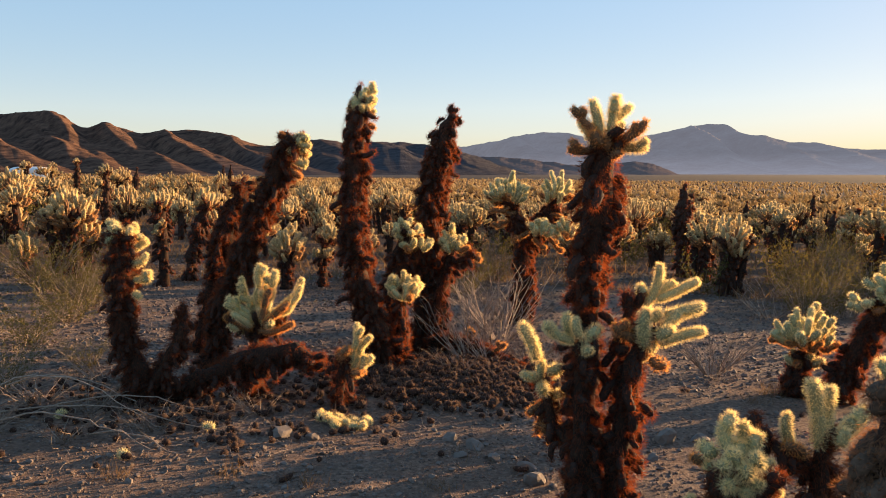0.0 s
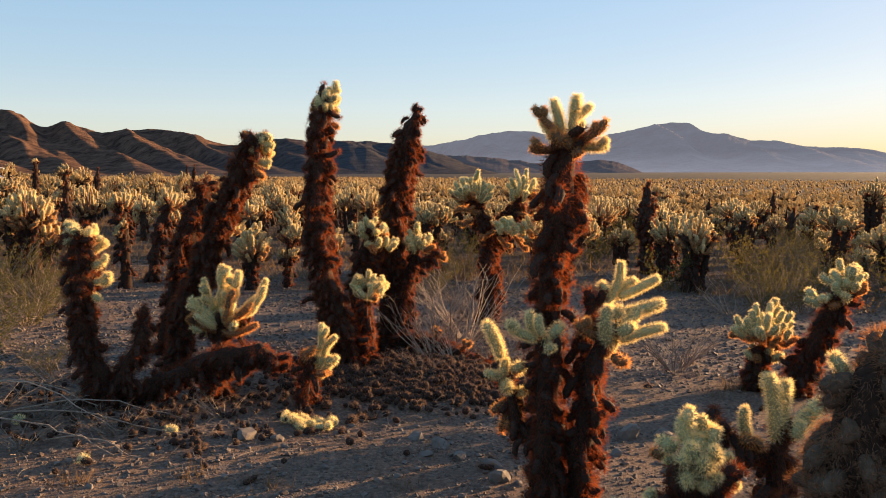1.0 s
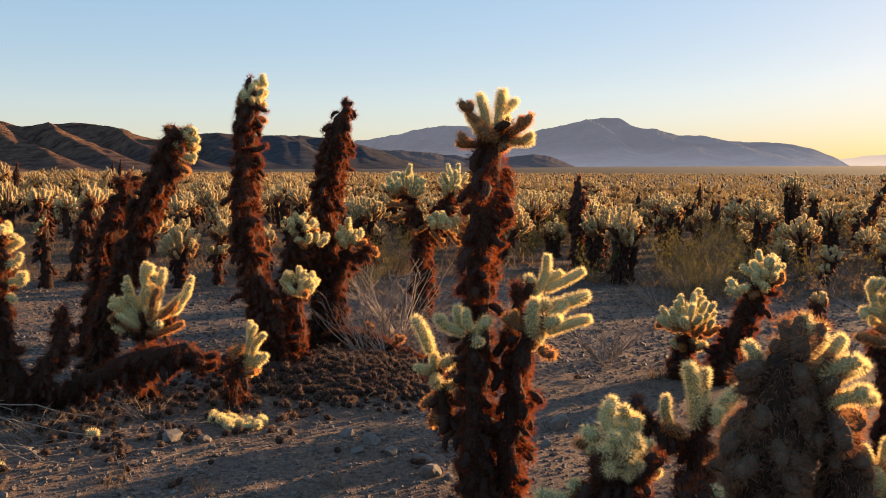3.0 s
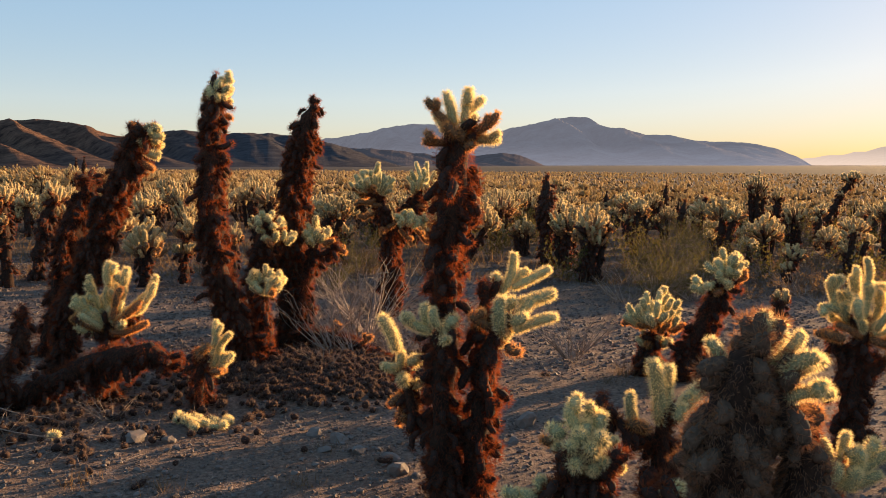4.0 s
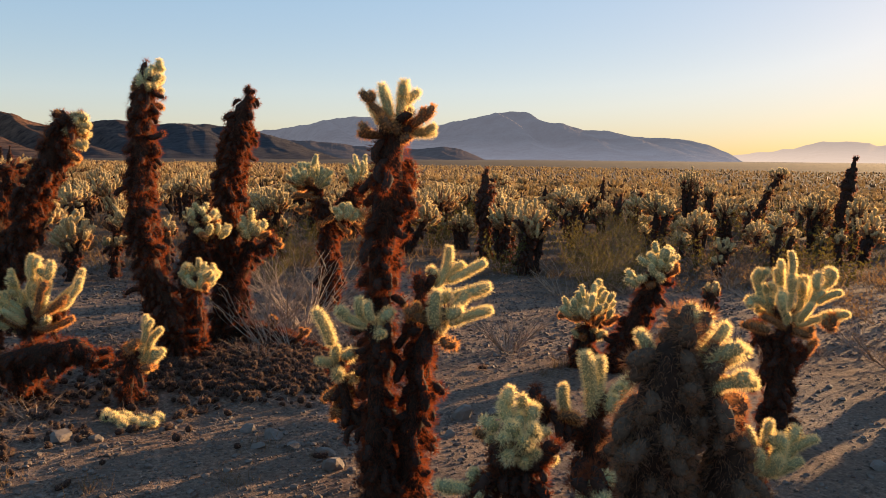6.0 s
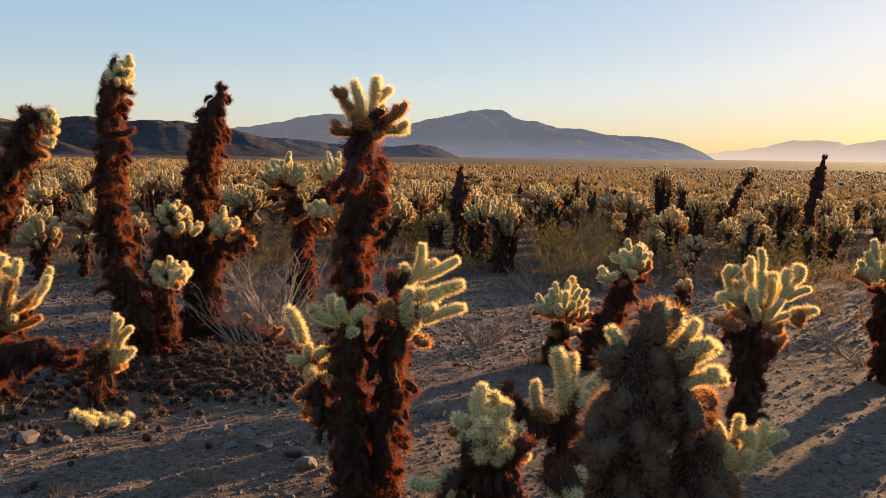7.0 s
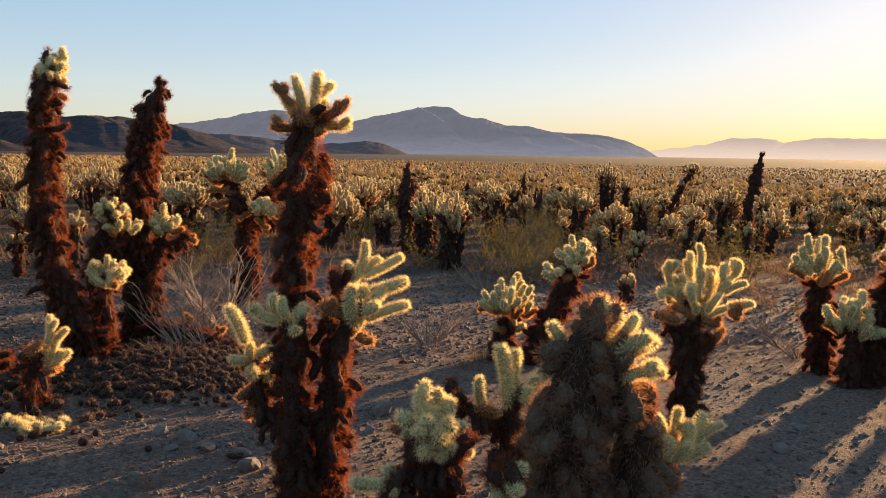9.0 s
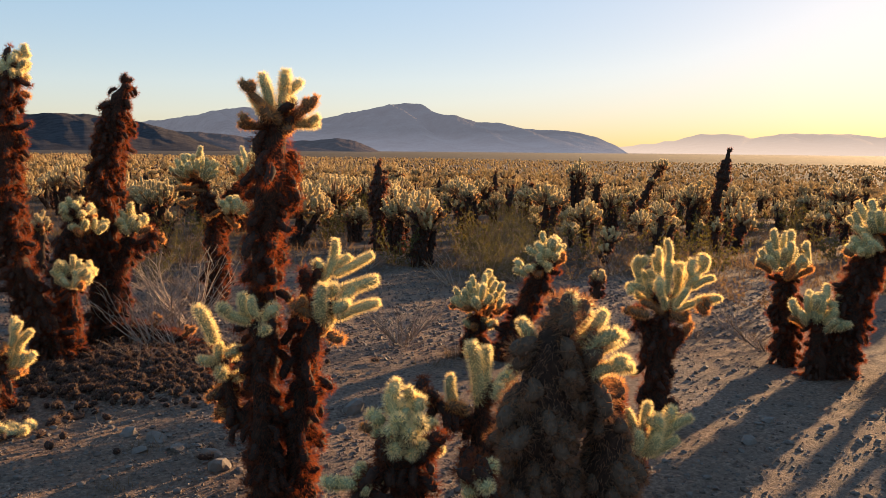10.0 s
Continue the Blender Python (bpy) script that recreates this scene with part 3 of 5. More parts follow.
def plant(x, y, h, R, D, lx, ly, kind):
    """A cholla of the middle distance, its head lx, ly from its foot: c with a round crown, t with a small tuft, d a dead stem."""
    HERO_SEED[0] += 1
    rng = np.random.default_rng(HERO_SEED[0])
    text = "dead dark cholla stump among living cacti" if kind == "d" else "teddy bear cholla with straw-yellow crown on dark trunk"
    if kind != "d" and R > 0.38:
        text = "broad teddy bear cholla with domed pale spiny crown"
    ob = thing("cholla_cactus", pose(x, y, ground_z(x, y)), text, "cactus", "cholla cacti")
    away = math.hypot(x, y)
    r = min(0.05 + 0.035 * h, 0.11) * (1.5 if kind == "d" else 1.0)
    top = h if kind == "d" else max(h - 0.8 * D, 0.12)
    k = top / h
    pts = [(0, 0, -0.05, r), (lx * 0.3 * k, ly * 0.3 * k, top * 0.4, r), (lx * 0.7 * k, ly * 0.7 * k, top * 0.75, r * 1.15), (lx * k, ly * k, top, r * (0.25 if kind == "d" else 0.8))]
    trunk_part(ob, pts, rng, 0, 40 if away < 16 else 18, hair=900, bits=SPARSE_ARRAYS)
    if kind == "d":
        return ob
    if R > 0.33 and top > 0.35:
        for side in (-1, 1):
            a = rng.uniform(-0.5, 0.5)
            foot = (side * 0.28 * R * math.cos(a), 0.3 * R * math.sin(a), -0.05, r * 0.8)
            head = (lx * k + side * 0.5 * R * math.cos(a), ly * k + 0.5 * R * math.sin(a), top + 0.12 * D, r * 0.6)
            trunk_part(ob, [foot, tuple((p + q) / 2 for p, q in zip(foot, head)), head], rng, 0, 24, hair=900, bits=SPARSE_ARRAYS)
    tier = 0 if away < 14 else 1 if away < 23 else 2
    n = int(min(64, max(12, (230, 215, 185)[tier] * R * (R + D) / 2)))
    items = dome_items(lx * k, ly * k, h - D, R, D, n, rng, tier)
    for _ in range(2 if h - D > 0.4 and R > 0.2 else 0):
        th = rng.uniform(0, 6.28)
        items += dome_items(lx * 0.6 + math.cos(th) * R * 0.6, ly * 0.6 + math.sin(th) * R * 0.6, (h - D) * rng.uniform(0.62, 0.95), R * 0.42, D * 0.5, max(6, n // 6), rng, tier, 0.45)
    V, F, M = join_arrays(items)
    part("crown", mesh_of("crown", V, F, CROWN_MATS, M, True), ob, "straw-yellow spiny joints")
    return ob


# ---- the chollas by the path ----
hero(0.67, 3.78, -0.2,"two-stemmed teddy bear cholla with spiny yellow-green arms",
     trunks=[[(-0.06, 0.00, -0.03, 0.065), (-0.08, 0.00, 0.34, 0.060), (-0.09, 0.00, 0.58, 0.050), (-0.08, 0.00, 0.74, 0.035)],
             [(0.06, 0.00, -0.03, 0.070), (0.07, 0.00, 0.34, 0.065), (0.09, 0.00, 0.53, 0.055), (0.12, 0.00, 0.70, 0.050), (0.15, 0.00, 0.78, 0.035)],
             [(-0.10, 0.05, 0.32, 0.040), (-0.18, 0.15, 0.41, 0.035), (-0.21, 0.20, 0.55, 0.026)],
             [(0.12, 0.06, 0.61, 0.035), (0.10, 0.10, 0.79, 0.035), (0.14, 0.10, 0.92, 0.030)]],
     joints=[(-0.08, 0.00, 0.73, -0.08, 0.00, 0.80), (-0.12, -0.02, 0.80, -0.24, -0.02, 0.86), (-0.13, 0.00, 0.81, -0.15, 0.00, 0.91),
             (-0.10, -0.04, 0.82, -0.12, -0.04, 0.90), (-0.06, 0.02, 0.79, -0.01, 0.02, 0.85), (-0.09, -0.05, 0.76, -0.06, -0.08, 0.78),
             (0.15, 0.00, 0.72, 0.21, 0.00, 0.79), (0.17, -0.03, 0.77, 0.16, -0.05, 0.94), (0.21, 0.02, 0.78, 0.31, 0.02, 0.91),
             (0.22, -0.02, 0.79, 0.41, 0.00, 0.84), (0.13, 0.00, 0.80, 0.04, 0.00, 0.86, 1), (0.10, 0.03, 0.82, 0.09, 0.03, 0.87),
             (0.18, -0.03, 0.73, 0.25, -0.03, 0.70, 1), (0.20, -0.05, 0.82, 0.26, -0.07, 0.86), (0.19, 0.10, 0.92, 0.25, 0.10, 1.10),
             (0.21, 0.12, 0.92, 0.17, 0.12, 1.01), (0.24, 0.10, 0.95, 0.41, 0.10, 1.03), (0.26, 0.06, 0.89, 0.42, 0.06, 0.93),
             (0.25, 0.13, 0.96, 0.32, 0.13, 1.02), (0.20, 0.05, 0.87, 0.22, 0.00, 0.92), (-0.24, 0.20, 0.67, -0.31, 0.20, 0.83),
             (-0.24, 0.20, 0.60, -0.31, 0.16, 0.62), (-0.22, 0.20, 0.54, -0.22, 0.20, 0.67), (-0.20, 0.20, 0.61, -0.13, 0.20, 0.64),
             (-0.22, 0.18, 0.53, -0.23, 0.13, 0.58), (-0.18, 0.20, 0.51, -0.13, 0.18, 0.53), (-0.22, 0.20, 0.49, -0.24, 0.20, 0.34, 1),
             (-0.20, 0.20, 0.48, -0.28, 0.20, 0.43, 1), (-0.18, 0.18, 0.47, -0.18, 0.18, 0.31, 1), (0.11, 0.05, 0.80, 0.06, 0.05, 0.80, 1)])
hero(0.65, 3.93, -0.2,"tall cholla with dark shaggy trunk and candelabra crown",
     trunks=[[(-0.01, 0.00, -0.03, 0.069), (-0.02, 0.00, 0.54, 0.063), (-0.02, 0.00, 0.88, 0.069), (-0.01, 0.00, 1.14, 0.075), (0.02, 0.00, 1.38, 0.081), (0.03, 0.00, 1.52, 0.063), (0.05, 0.00, 1.59, 0.046)]],
     joints=[(0.02, 0.00, 1.63, -0.01, 0.02, 1.775), (0.06, -0.02, 1.63, 0.08, -0.03, 1.79), (0.08, 0.00, 1.69, 0.15, 0.02, 1.75), (0.04, 0.06, 1.64, 0.03, 0.08, 1.72),
             (0.09, -0.03, 1.60, 0.18, -0.04, 1.65, 1), (0.17, -0.04, 1.64, 0.20, -0.04, 1.69, 1), (0.15, -0.03, 1.63, 0.16, -0.03, 1.68, 1), (0.07, 0.02, 1.58, 0.22, 0.02, 1.58),
             (0.17, 0.00, 1.58, 0.21, -0.02, 1.61), (0.02, -0.02, 1.61, -0.07, -0.03, 1.70, 1), (-0.06, -0.03, 1.70, -0.10, -0.03, 1.74, 1), (-0.06, -0.03, 1.70, -0.06, -0.05, 1.74, 1),
             (0.02, 0.00, 1.57, -0.11, 0.00, 1.57, 1), (-0.06, 0.00, 1.57, -0.10, -0.02, 1.61, 1), (0.02, -0.05, 1.59, -0.03, -0.08, 1.64, 1), (0.05, -0.04, 1.54, 0.10, -0.06, 1.56, 1),
             (0.04, 0.00, 1.49, 0.04, 0.00, 1.57, 1), (0.04, -0.03, 1.56, 0.04, -0.03, 1.63, 1), (0.01, 0.06, 1.60, -0.03, 0.10, 1.68), (0.09, 0.07, 1.62, 0.13, 0.10, 1.69)])
hero(0.94, 2.97, -0.2,"low cholla with plump pale green joints",
     trunks=[[(0.01, 0.00, -0.03, 0.060), (-0.01, 0.00, 0.35, 0.055), (-0.03, 0.00, 0.47, 0.045), (-0.02, 0.00, 0.53, 0.035)],
             [(-0.04, -0.03, 0.45, 0.030), (-0.11, -0.05, 0.51, 0.025)],
             [(-0.03, -0.03, 0.45, 0.030), (0.04, -0.05, 0.49, 0.025)]],
     joints=[(-0.04, 0.00, 0.61, -0.06, 0.00, 0.71), (0.00, 0.03, 0.60, 0.02, 0.03, 0.67), (0.02, 0.00, 0.61, 0.04, 0.00, 0.67),
             (-0.08, 0.02, 0.59, -0.13, 0.02, 0.63), (-0.05, -0.05, 0.58, -0.07, -0.08, 0.64), (0.01, -0.05, 0.58, 0.00, -0.09, 0.63),
             (-0.08, -0.06, 0.57, -0.10, -0.10, 0.61), (-0.02, -0.06, 0.56, -0.04, -0.11, 0.60), (-0.08, 0.00, 0.55, -0.12, 0.00, 0.57),
             (0.05, 0.00, 0.56, 0.09, 0.00, 0.58), (-0.05, -0.05, 0.53, -0.09, -0.11, 0.55), (0.01, -0.05, 0.53, 0.01, -0.10, 0.55),
             (0.05, -0.02, 0.53, 0.10, -0.02, 0.53), (-0.01, -0.05, 0.51, -0.03, -0.10, 0.52), (-0.10, 0.04, 0.57, -0.15, 0.04, 0.58, 1),
             (0.07, -0.02, 0.50, 0.11, -0.02, 0.49), (-0.02, -0.01, 0.59, -0.02, -0.01, 0.65)])
hero(1.34, 3.27, -0.2,"young cholla with upright green finger joints",
     trunks=[[(0.01, 0.00, -0.03, 0.050), (-0.02, 0.00, 0.33, 0.045), (-0.02, 0.00, 0.47, 0.040), (-0.02, 0.00, 0.54, 0.030)],
             [(-0.02, 0.00, 0.47, 0.028), (-0.12, 0.00, 0.51, 0.024), (-0.22, 0.00, 0.59, 0.018)]],
     joints=[(-0.03, -0.01, 0.55, -0.07, -0.02, 0.79), (0.01, 0.01, 0.54, 0.01, 0.01, 0.76), (-0.12, 0.00, 0.54, -0.14, 0.00, 0.67),
             (0.04, 0.03, 0.55, 0.11, 0.03, 0.64), (0.08, 0.05, 0.58, 0.16, 0.05, 0.67), (-0.08, -0.02, 0.53, -0.17, -0.05, 0.57, 1),
             (-0.18, 0.00, 0.56, -0.25, -0.02, 0.62, 1), (0.02, -0.05, 0.57, 0.04, -0.05, 0.63)])
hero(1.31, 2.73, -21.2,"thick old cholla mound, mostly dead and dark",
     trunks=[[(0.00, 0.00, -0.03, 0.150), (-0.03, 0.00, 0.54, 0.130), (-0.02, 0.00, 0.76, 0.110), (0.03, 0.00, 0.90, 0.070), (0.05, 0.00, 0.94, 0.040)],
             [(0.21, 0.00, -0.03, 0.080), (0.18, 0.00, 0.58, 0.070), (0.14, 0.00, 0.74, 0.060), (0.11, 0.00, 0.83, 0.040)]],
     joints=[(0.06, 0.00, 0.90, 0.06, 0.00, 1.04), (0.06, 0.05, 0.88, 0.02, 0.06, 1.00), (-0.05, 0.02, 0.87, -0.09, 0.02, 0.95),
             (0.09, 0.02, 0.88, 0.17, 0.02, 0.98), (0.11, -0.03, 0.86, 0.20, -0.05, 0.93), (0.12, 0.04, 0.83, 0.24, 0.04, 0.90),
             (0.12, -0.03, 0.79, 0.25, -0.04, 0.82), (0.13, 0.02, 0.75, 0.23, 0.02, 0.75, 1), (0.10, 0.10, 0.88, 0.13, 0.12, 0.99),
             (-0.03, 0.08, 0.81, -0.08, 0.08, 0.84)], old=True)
hero(1.02, 2.57, -21.2,"small cholla with pale rounded joints",
     trunks=[[(0.00, 0.00, -0.03, 0.050), (-0.01, 0.00, 0.39, 0.045), (-0.01, 0.00, 0.51, 0.035)]],
     joints=[(-0.01, 0.00, 0.52, -0.03, 0.00, 0.56), (0.01, 0.02, 0.53, 0.03, 0.02, 0.58), (-0.01, -0.05, 0.54, 0.02, -0.08, 0.55),
             (-0.02, -0.03, 0.52, -0.05, -0.03, 0.50), (-0.01, -0.04, 0.54, -0.01, -0.04, 0.58), (-0.03, 0.04, 0.50, -0.05, 0.04, 0.52)])
hero(0.77, 2.94, -21.2,"small cholla with one backlit round joint",
     trunks=[[(0.01, 0.00, -0.03, 0.040), (0.00, 0.00, 0.28, 0.035), (0.00, 0.00, 0.41, 0.030)]],
     joints=[(0.00, 0.00, 0.43, 0.00, 0.00, 0.48), (-0.01, -0.02, 0.42, -0.09, -0.02, 0.42), (0.01, 0.02, 0.40, 0.06, 0.02, 0.42),
             (0.01, -0.05, 0.42, 0.03, -0.05, 0.41)])
hero(1.99, 3.27, -21.2,"low cholla with golden backlit finger joints",
     trunks=[[(-0.01, 0.00, -0.03, 0.045), (-0.01, 0.00, 0.14, 0.040), (0.04, 0.00, 0.29, 0.030)],
             [(-0.01, 0.00, 0.14, 0.025), (-0.06, 0.00, 0.38, 0.020), (-0.05, 0.00, 0.53, 0.016)]],
     joints=[(0.03, 0.03, 0.28, -0.01, 0.03, 0.46), (0.06, 0.00, 0.31, 0.07, 0.00, 0.50), (0.08, -0.03, 0.34, 0.10, -0.04, 0.46),
             (0.11, 0.03, 0.31, 0.18, 0.03, 0.47), (0.11, -0.01, 0.31, 0.25, 0.00, 0.44), (0.07, -0.05, 0.30, 0.18, -0.06, 0.37),
             (0.04, -0.06, 0.30, 0.09, -0.10, 0.39), (0.02, -0.06, 0.31, 0.01, -0.09, 0.41), (-0.05, 0.02, 0.51, -0.06, 0.02, 0.57)])
hero(2.83, 4.23, -21.2,"cholla with wide golden backlit crown",
     trunks=[[(0.02, 0.00, -0.03, 0.070), (-0.02, 0.00, 0.37, 0.070), (-0.01, 0.00, 0.57, 0.060), (0.02, 0.00, 0.73, 0.040)],
             [(0.00, 0.02, 0.46, 0.050), (0.13, 0.05, 0.52, 0.035)],
             [(-0.04, -0.02, 0.47, 0.050), (-0.11, 0.05, 0.65, 0.030)]],
     joints=[(0.03, 0.00, 0.79, 0.02, 0.00, 1.09), (0.01, 0.02, 0.71, -0.10, 0.02, 0.82), (-0.09, 0.02, 0.80, -0.15, 0.02, 0.96),
             (-0.09, 0.00, 0.81, -0.19, 0.00, 0.83), (0.01, 0.05, 0.74, -0.06, 0.05, 0.91), (0.06, 0.02, 0.72, 0.16, 0.02, 0.84),
             (0.16, 0.02, 0.83, 0.17, 0.02, 0.98), (0.17, 0.05, 0.84, 0.26, 0.05, 0.99), (0.17, 0.00, 0.82, 0.29, 0.00, 0.88),
             (0.06, 0.00, 0.69, 0.19, 0.00, 0.74), (0.20, 0.02, 0.74, 0.32, 0.02, 0.76), (0.20, 0.00, 0.73, 0.26, 0.00, 0.68, 1),
             (0.04, -0.03, 0.68, 0.15, -0.03, 0.65, 1), (0.09, 0.06, 0.76, 0.12, 0.06, 0.95), (0.01, -0.03, 0.68, -0.12, -0.03, 0.75, 1),
             (0.00, -0.08, 0.73, -0.05, -0.13, 0.88), (0.06, -0.08, 0.73, 0.10, -0.14, 0.84), (0.06, 0.12, 0.73, -0.01, 0.12, 0.98),
             (0.10, 0.14, 0.73, 0.17, 0.14, 0.89), (-0.04, 0.08, 0.74, -0.12, 0.08, 0.76), (0.13, 0.05, 0.52, 0.18, 0.05, 0.59, 1),
             (-0.08, -0.08, 0.68, -0.19, -0.08, 0.71, 1)])
hero(2.62, 6.27, -0.2,"cholla with dense glowing crown on reddish trunk",
     trunks=[[(0.00, 0.00, -0.03, 0.100), (-0.01, 0.00, 0.18, 0.090), (0.03, 0.00, 0.32, 0.060)]],
     domes=[(0.03, 0.00, 0.35, 0.25, 0.35, 28), (0.0, 0.0, 0.24, 0.16, 0.14, 8)], longest=0.13)
hero(-0.36, 6.44, -0.2,"tallest cholla, slender dark trunk with pale tip",
     trunks=[[(0.02, 0.00, -0.03, 0.108), (-0.08, 0.00, 0.25, 0.102), (-0.20, 0.00, 0.63, 0.096), (-0.27, 0.00, 1.05, 0.096), (-0.26, 0.00, 1.47, 0.096), (-0.22, 0.00, 1.79, 0.090), (-0.20, 0.00, 1.97, 0.054)]],
     joints=[(-0.19, 0.00, 1.97, -0.17, 0.00, 2.04), (-0.17, 0.02, 1.99, -0.09, 0.02, 2.05), (-0.22, 0.02, 1.95, -0.28, 0.02, 1.97, 1),
             (-0.16, -0.02, 1.94, -0.09, -0.02, 1.98), (-0.23, 0.00, 1.90, -0.30, 0.00, 1.91, 1), (-0.15, 0.03, 1.88, -0.10, 0.03, 1.91),
             (-0.19, -0.05, 1.84, -0.25, -0.05, 1.81, 1), (-0.16, 0.02, 1.81, -0.10, 0.02, 1.78, 1), (-0.19, -0.06, 1.90, -0.18, -0.10, 1.94)], domes=[(-0.19, 0.0, 1.90, 0.11, 0.17, 12)], longest=0.09)
hero(-0.16, 7.39, -0.2,"dead dark cholla spire without living joints",
     trunks=[[(0.00, 0.00, -0.03, 0.096), (0.04, 0.00, 0.52, 0.096), (0.07, 0.00, 0.96, 0.108), (0.10, 0.00, 1.35, 0.120), (0.16, 0.00, 1.68, 0.120), (0.23, 0.00, 1.94, 0.072), (0.28, 0.00, 2.06, 0.024)]],
     joints=[], near=False)
hero(-1.66, 6.50, -0.2,"leaning dark cholla trunk with orange-lit top",
     trunks=[[(-0.06, 0.00, -0.03, 0.090), (0.08, 0.00, 0.54, 0.100), (0.24, 0.00, 0.92, 0.100), (0.39, 0.00, 1.30, 0.100), (0.52, 0.00, 1.59, 0.090), (0.59, 0.00, 1.72, 0.060)]],
     joints=[(0.59, 0.00, 1.71, 0.70, 0.00, 1.73), (0.61, -0.03, 1.68, 0.73, -0.03, 1.66), (0.59, 0.04, 1.64, 0.70, 0.04, 1.59),
             (0.59, -0.02, 1.56, 0.69, -0.02, 1.51), (0.57, -0.05, 1.50, 0.66, -0.05, 1.43, 1), (0.54, 0.00, 1.73, 0.50, 0.00, 1.76, 1)], near=False, domes=[(0.62, 0.0, 1.60, 0.10, 0.15, 9)], longest=0.08)
hero(-2.00, 7.10, -0.2,"leaning dead cholla trunk behind another",
     trunks=[[(0.02, 0.00, -0.03, 0.080), (0.18, 0.00, 0.68, 0.090), (0.29, 0.00, 1.05, 0.100), (0.41, 0.00, 1.38, 0.060)]],
     joints=[], near=False)
hero(-1.22, 5.79, -0.2,"cholla with upright orange-lit green arms",
     trunks=[[(0.00, 0.00, -0.03, 0.060), (0.02, 0.00, 0.34, 0.050), (0.03, 0.00, 0.50, 0.040)],
             [(0.02, 0.00, 0.38, 0.030), (-0.10, 0.00, 0.48, 0.025)],
             [(0.02, 0.00, 0.38, 0.030), (0.18, 0.00, 0.48, 0.025)]],
     joints=[(0.03, 0.00, 0.51, 0.05, 0.00, 0.88), (0.01, 0.03, 0.53, -0.08, 0.03, 0.79), (0.05, -0.02, 0.56, 0.16, -0.02, 0.84),
             (0.06, 0.04, 0.53, 0.30, 0.04, 0.73), (0.08, -0.05, 0.52, 0.32, -0.05, 0.69), (0.00, -0.03, 0.50, -0.15, -0.03, 0.67),
             (0.00, -0.03, 0.46, -0.18, -0.03, 0.54, 1), (0.06, -0.06, 0.45, 0.28, -0.06, 0.50, 1), (0.01, 0.05, 0.47, -0.17, 0.05, 0.55, 1),
             (0.05, 0.08, 0.56, 0.09, 0.08, 0.80), (0.08, -0.12, 0.54, 0.12, -0.12, 0.70, 1), (0.09, -0.10, 0.50, 0.24, -0.10, 0.61, 1)], domes=[(0.04, 0.0, 0.42, 0.22, 0.3, 14)], longest=0.2)
hero(-1.84, 5.48, -0.2,"forked dark cholla with few pale joints",
     trunks=[[(0.04, 0.00, -0.03, 0.080), (-0.09, 0.00, 0.35, 0.085), (-0.12, 0.00, 0.63, 0.090), (-0.10, 0.00, 0.91, 0.090), (-0.12, 0.00, 1.07, 0.070)],
             [(0.04, 0.00, 0.10, 0.060), (0.17, 0.00, 0.28, 0.060), (0.24, 0.00, 0.45, 0.050), (0.25, 0.00, 0.54, 0.030)]],
     joints=[(-0.10, 0.00, 1.05, -0.13, 0.00, 1.13), (-0.08, 0.03, 1.01, -0.02, 0.03, 1.12), (-0.03, 0.00, 0.96, 0.05, 0.00, 1.02),
             (-0.02, -0.04, 0.88, 0.05, -0.04, 0.90), (-0.02, -0.03, 0.78, 0.06, -0.03, 0.79), (-0.04, -0.06, 1.06, -0.01, -0.06, 1.11),
             (-0.15, 0.00, 1.03, -0.19, 0.00, 1.08), (-0.02, -0.06, 0.71, 0.03, -0.06, 0.68)], domes=[(-0.09, 0.0, 1.0, 0.11, 0.14, 10)], longest=0.09)
hero(-0.63, 5.54, -0.2,"small half-dead cholla with yellow tip joints",
     trunks=[[(-0.01, 0.00, -0.03, 0.050), (0.01, 0.00, 0.19, 0.050), (0.04, 0.00, 0.30, 0.040)]],
     joints=[(0.08, 0.00, 0.30, 0.12, 0.00, 0.50), (0.09, 0.02, 0.26, 0.16, 0.02, 0.43), (0.10, 0.00, 0.21, 0.17, 0.00, 0.30),
             (0.08, -0.04, 0.24, 0.15, -0.04, 0.24, 1), (0.04, -0.03, 0.31, 0.01, -0.03, 0.38, 1)])
hero(-0.36, 7.09, -0.2,"dark-stemmed cholla with curled yellow crown",
     trunks=[[(-0.05, 0.00, -0.03, 0.080), (-0.02, 0.00, 0.55, 0.085), (0.05, 0.00, 0.88, 0.080), (0.12, 0.00, 1.04, 0.050)]],
     domes=[(0.10, 0.00, 0.98, 0.15, 0.2, 14), (0.18, -0.05, 0.9, 0.16, 0.14, 8)], longest=0.11)
hero(-0.28, 6.49, -0.2,"short cholla with pale joints among dark trunks",
     trunks=[[(0.00, 0.00, -0.03, 0.060), (0.01, 0.00, 0.33, 0.060), (0.01, 0.00, 0.55, 0.040)]],
     joints=[(0.01, 0.00, 0.55, -0.08, 0.00, 0.69), (0.01, 0.02, 0.58, 0.02, 0.02, 0.73), (0.05, 0.00, 0.57, 0.13, 0.00, 0.67),
             (0.01, -0.04, 0.53, -0.11, -0.04, 0.64), (0.06, 0.03, 0.52, 0.16, 0.03, 0.63), (0.03, -0.08, 0.52, 0.05, -0.08, 0.62)], domes=[(0.02, -0.02, 0.52, 0.14, 0.19, 12)], longest=0.09)
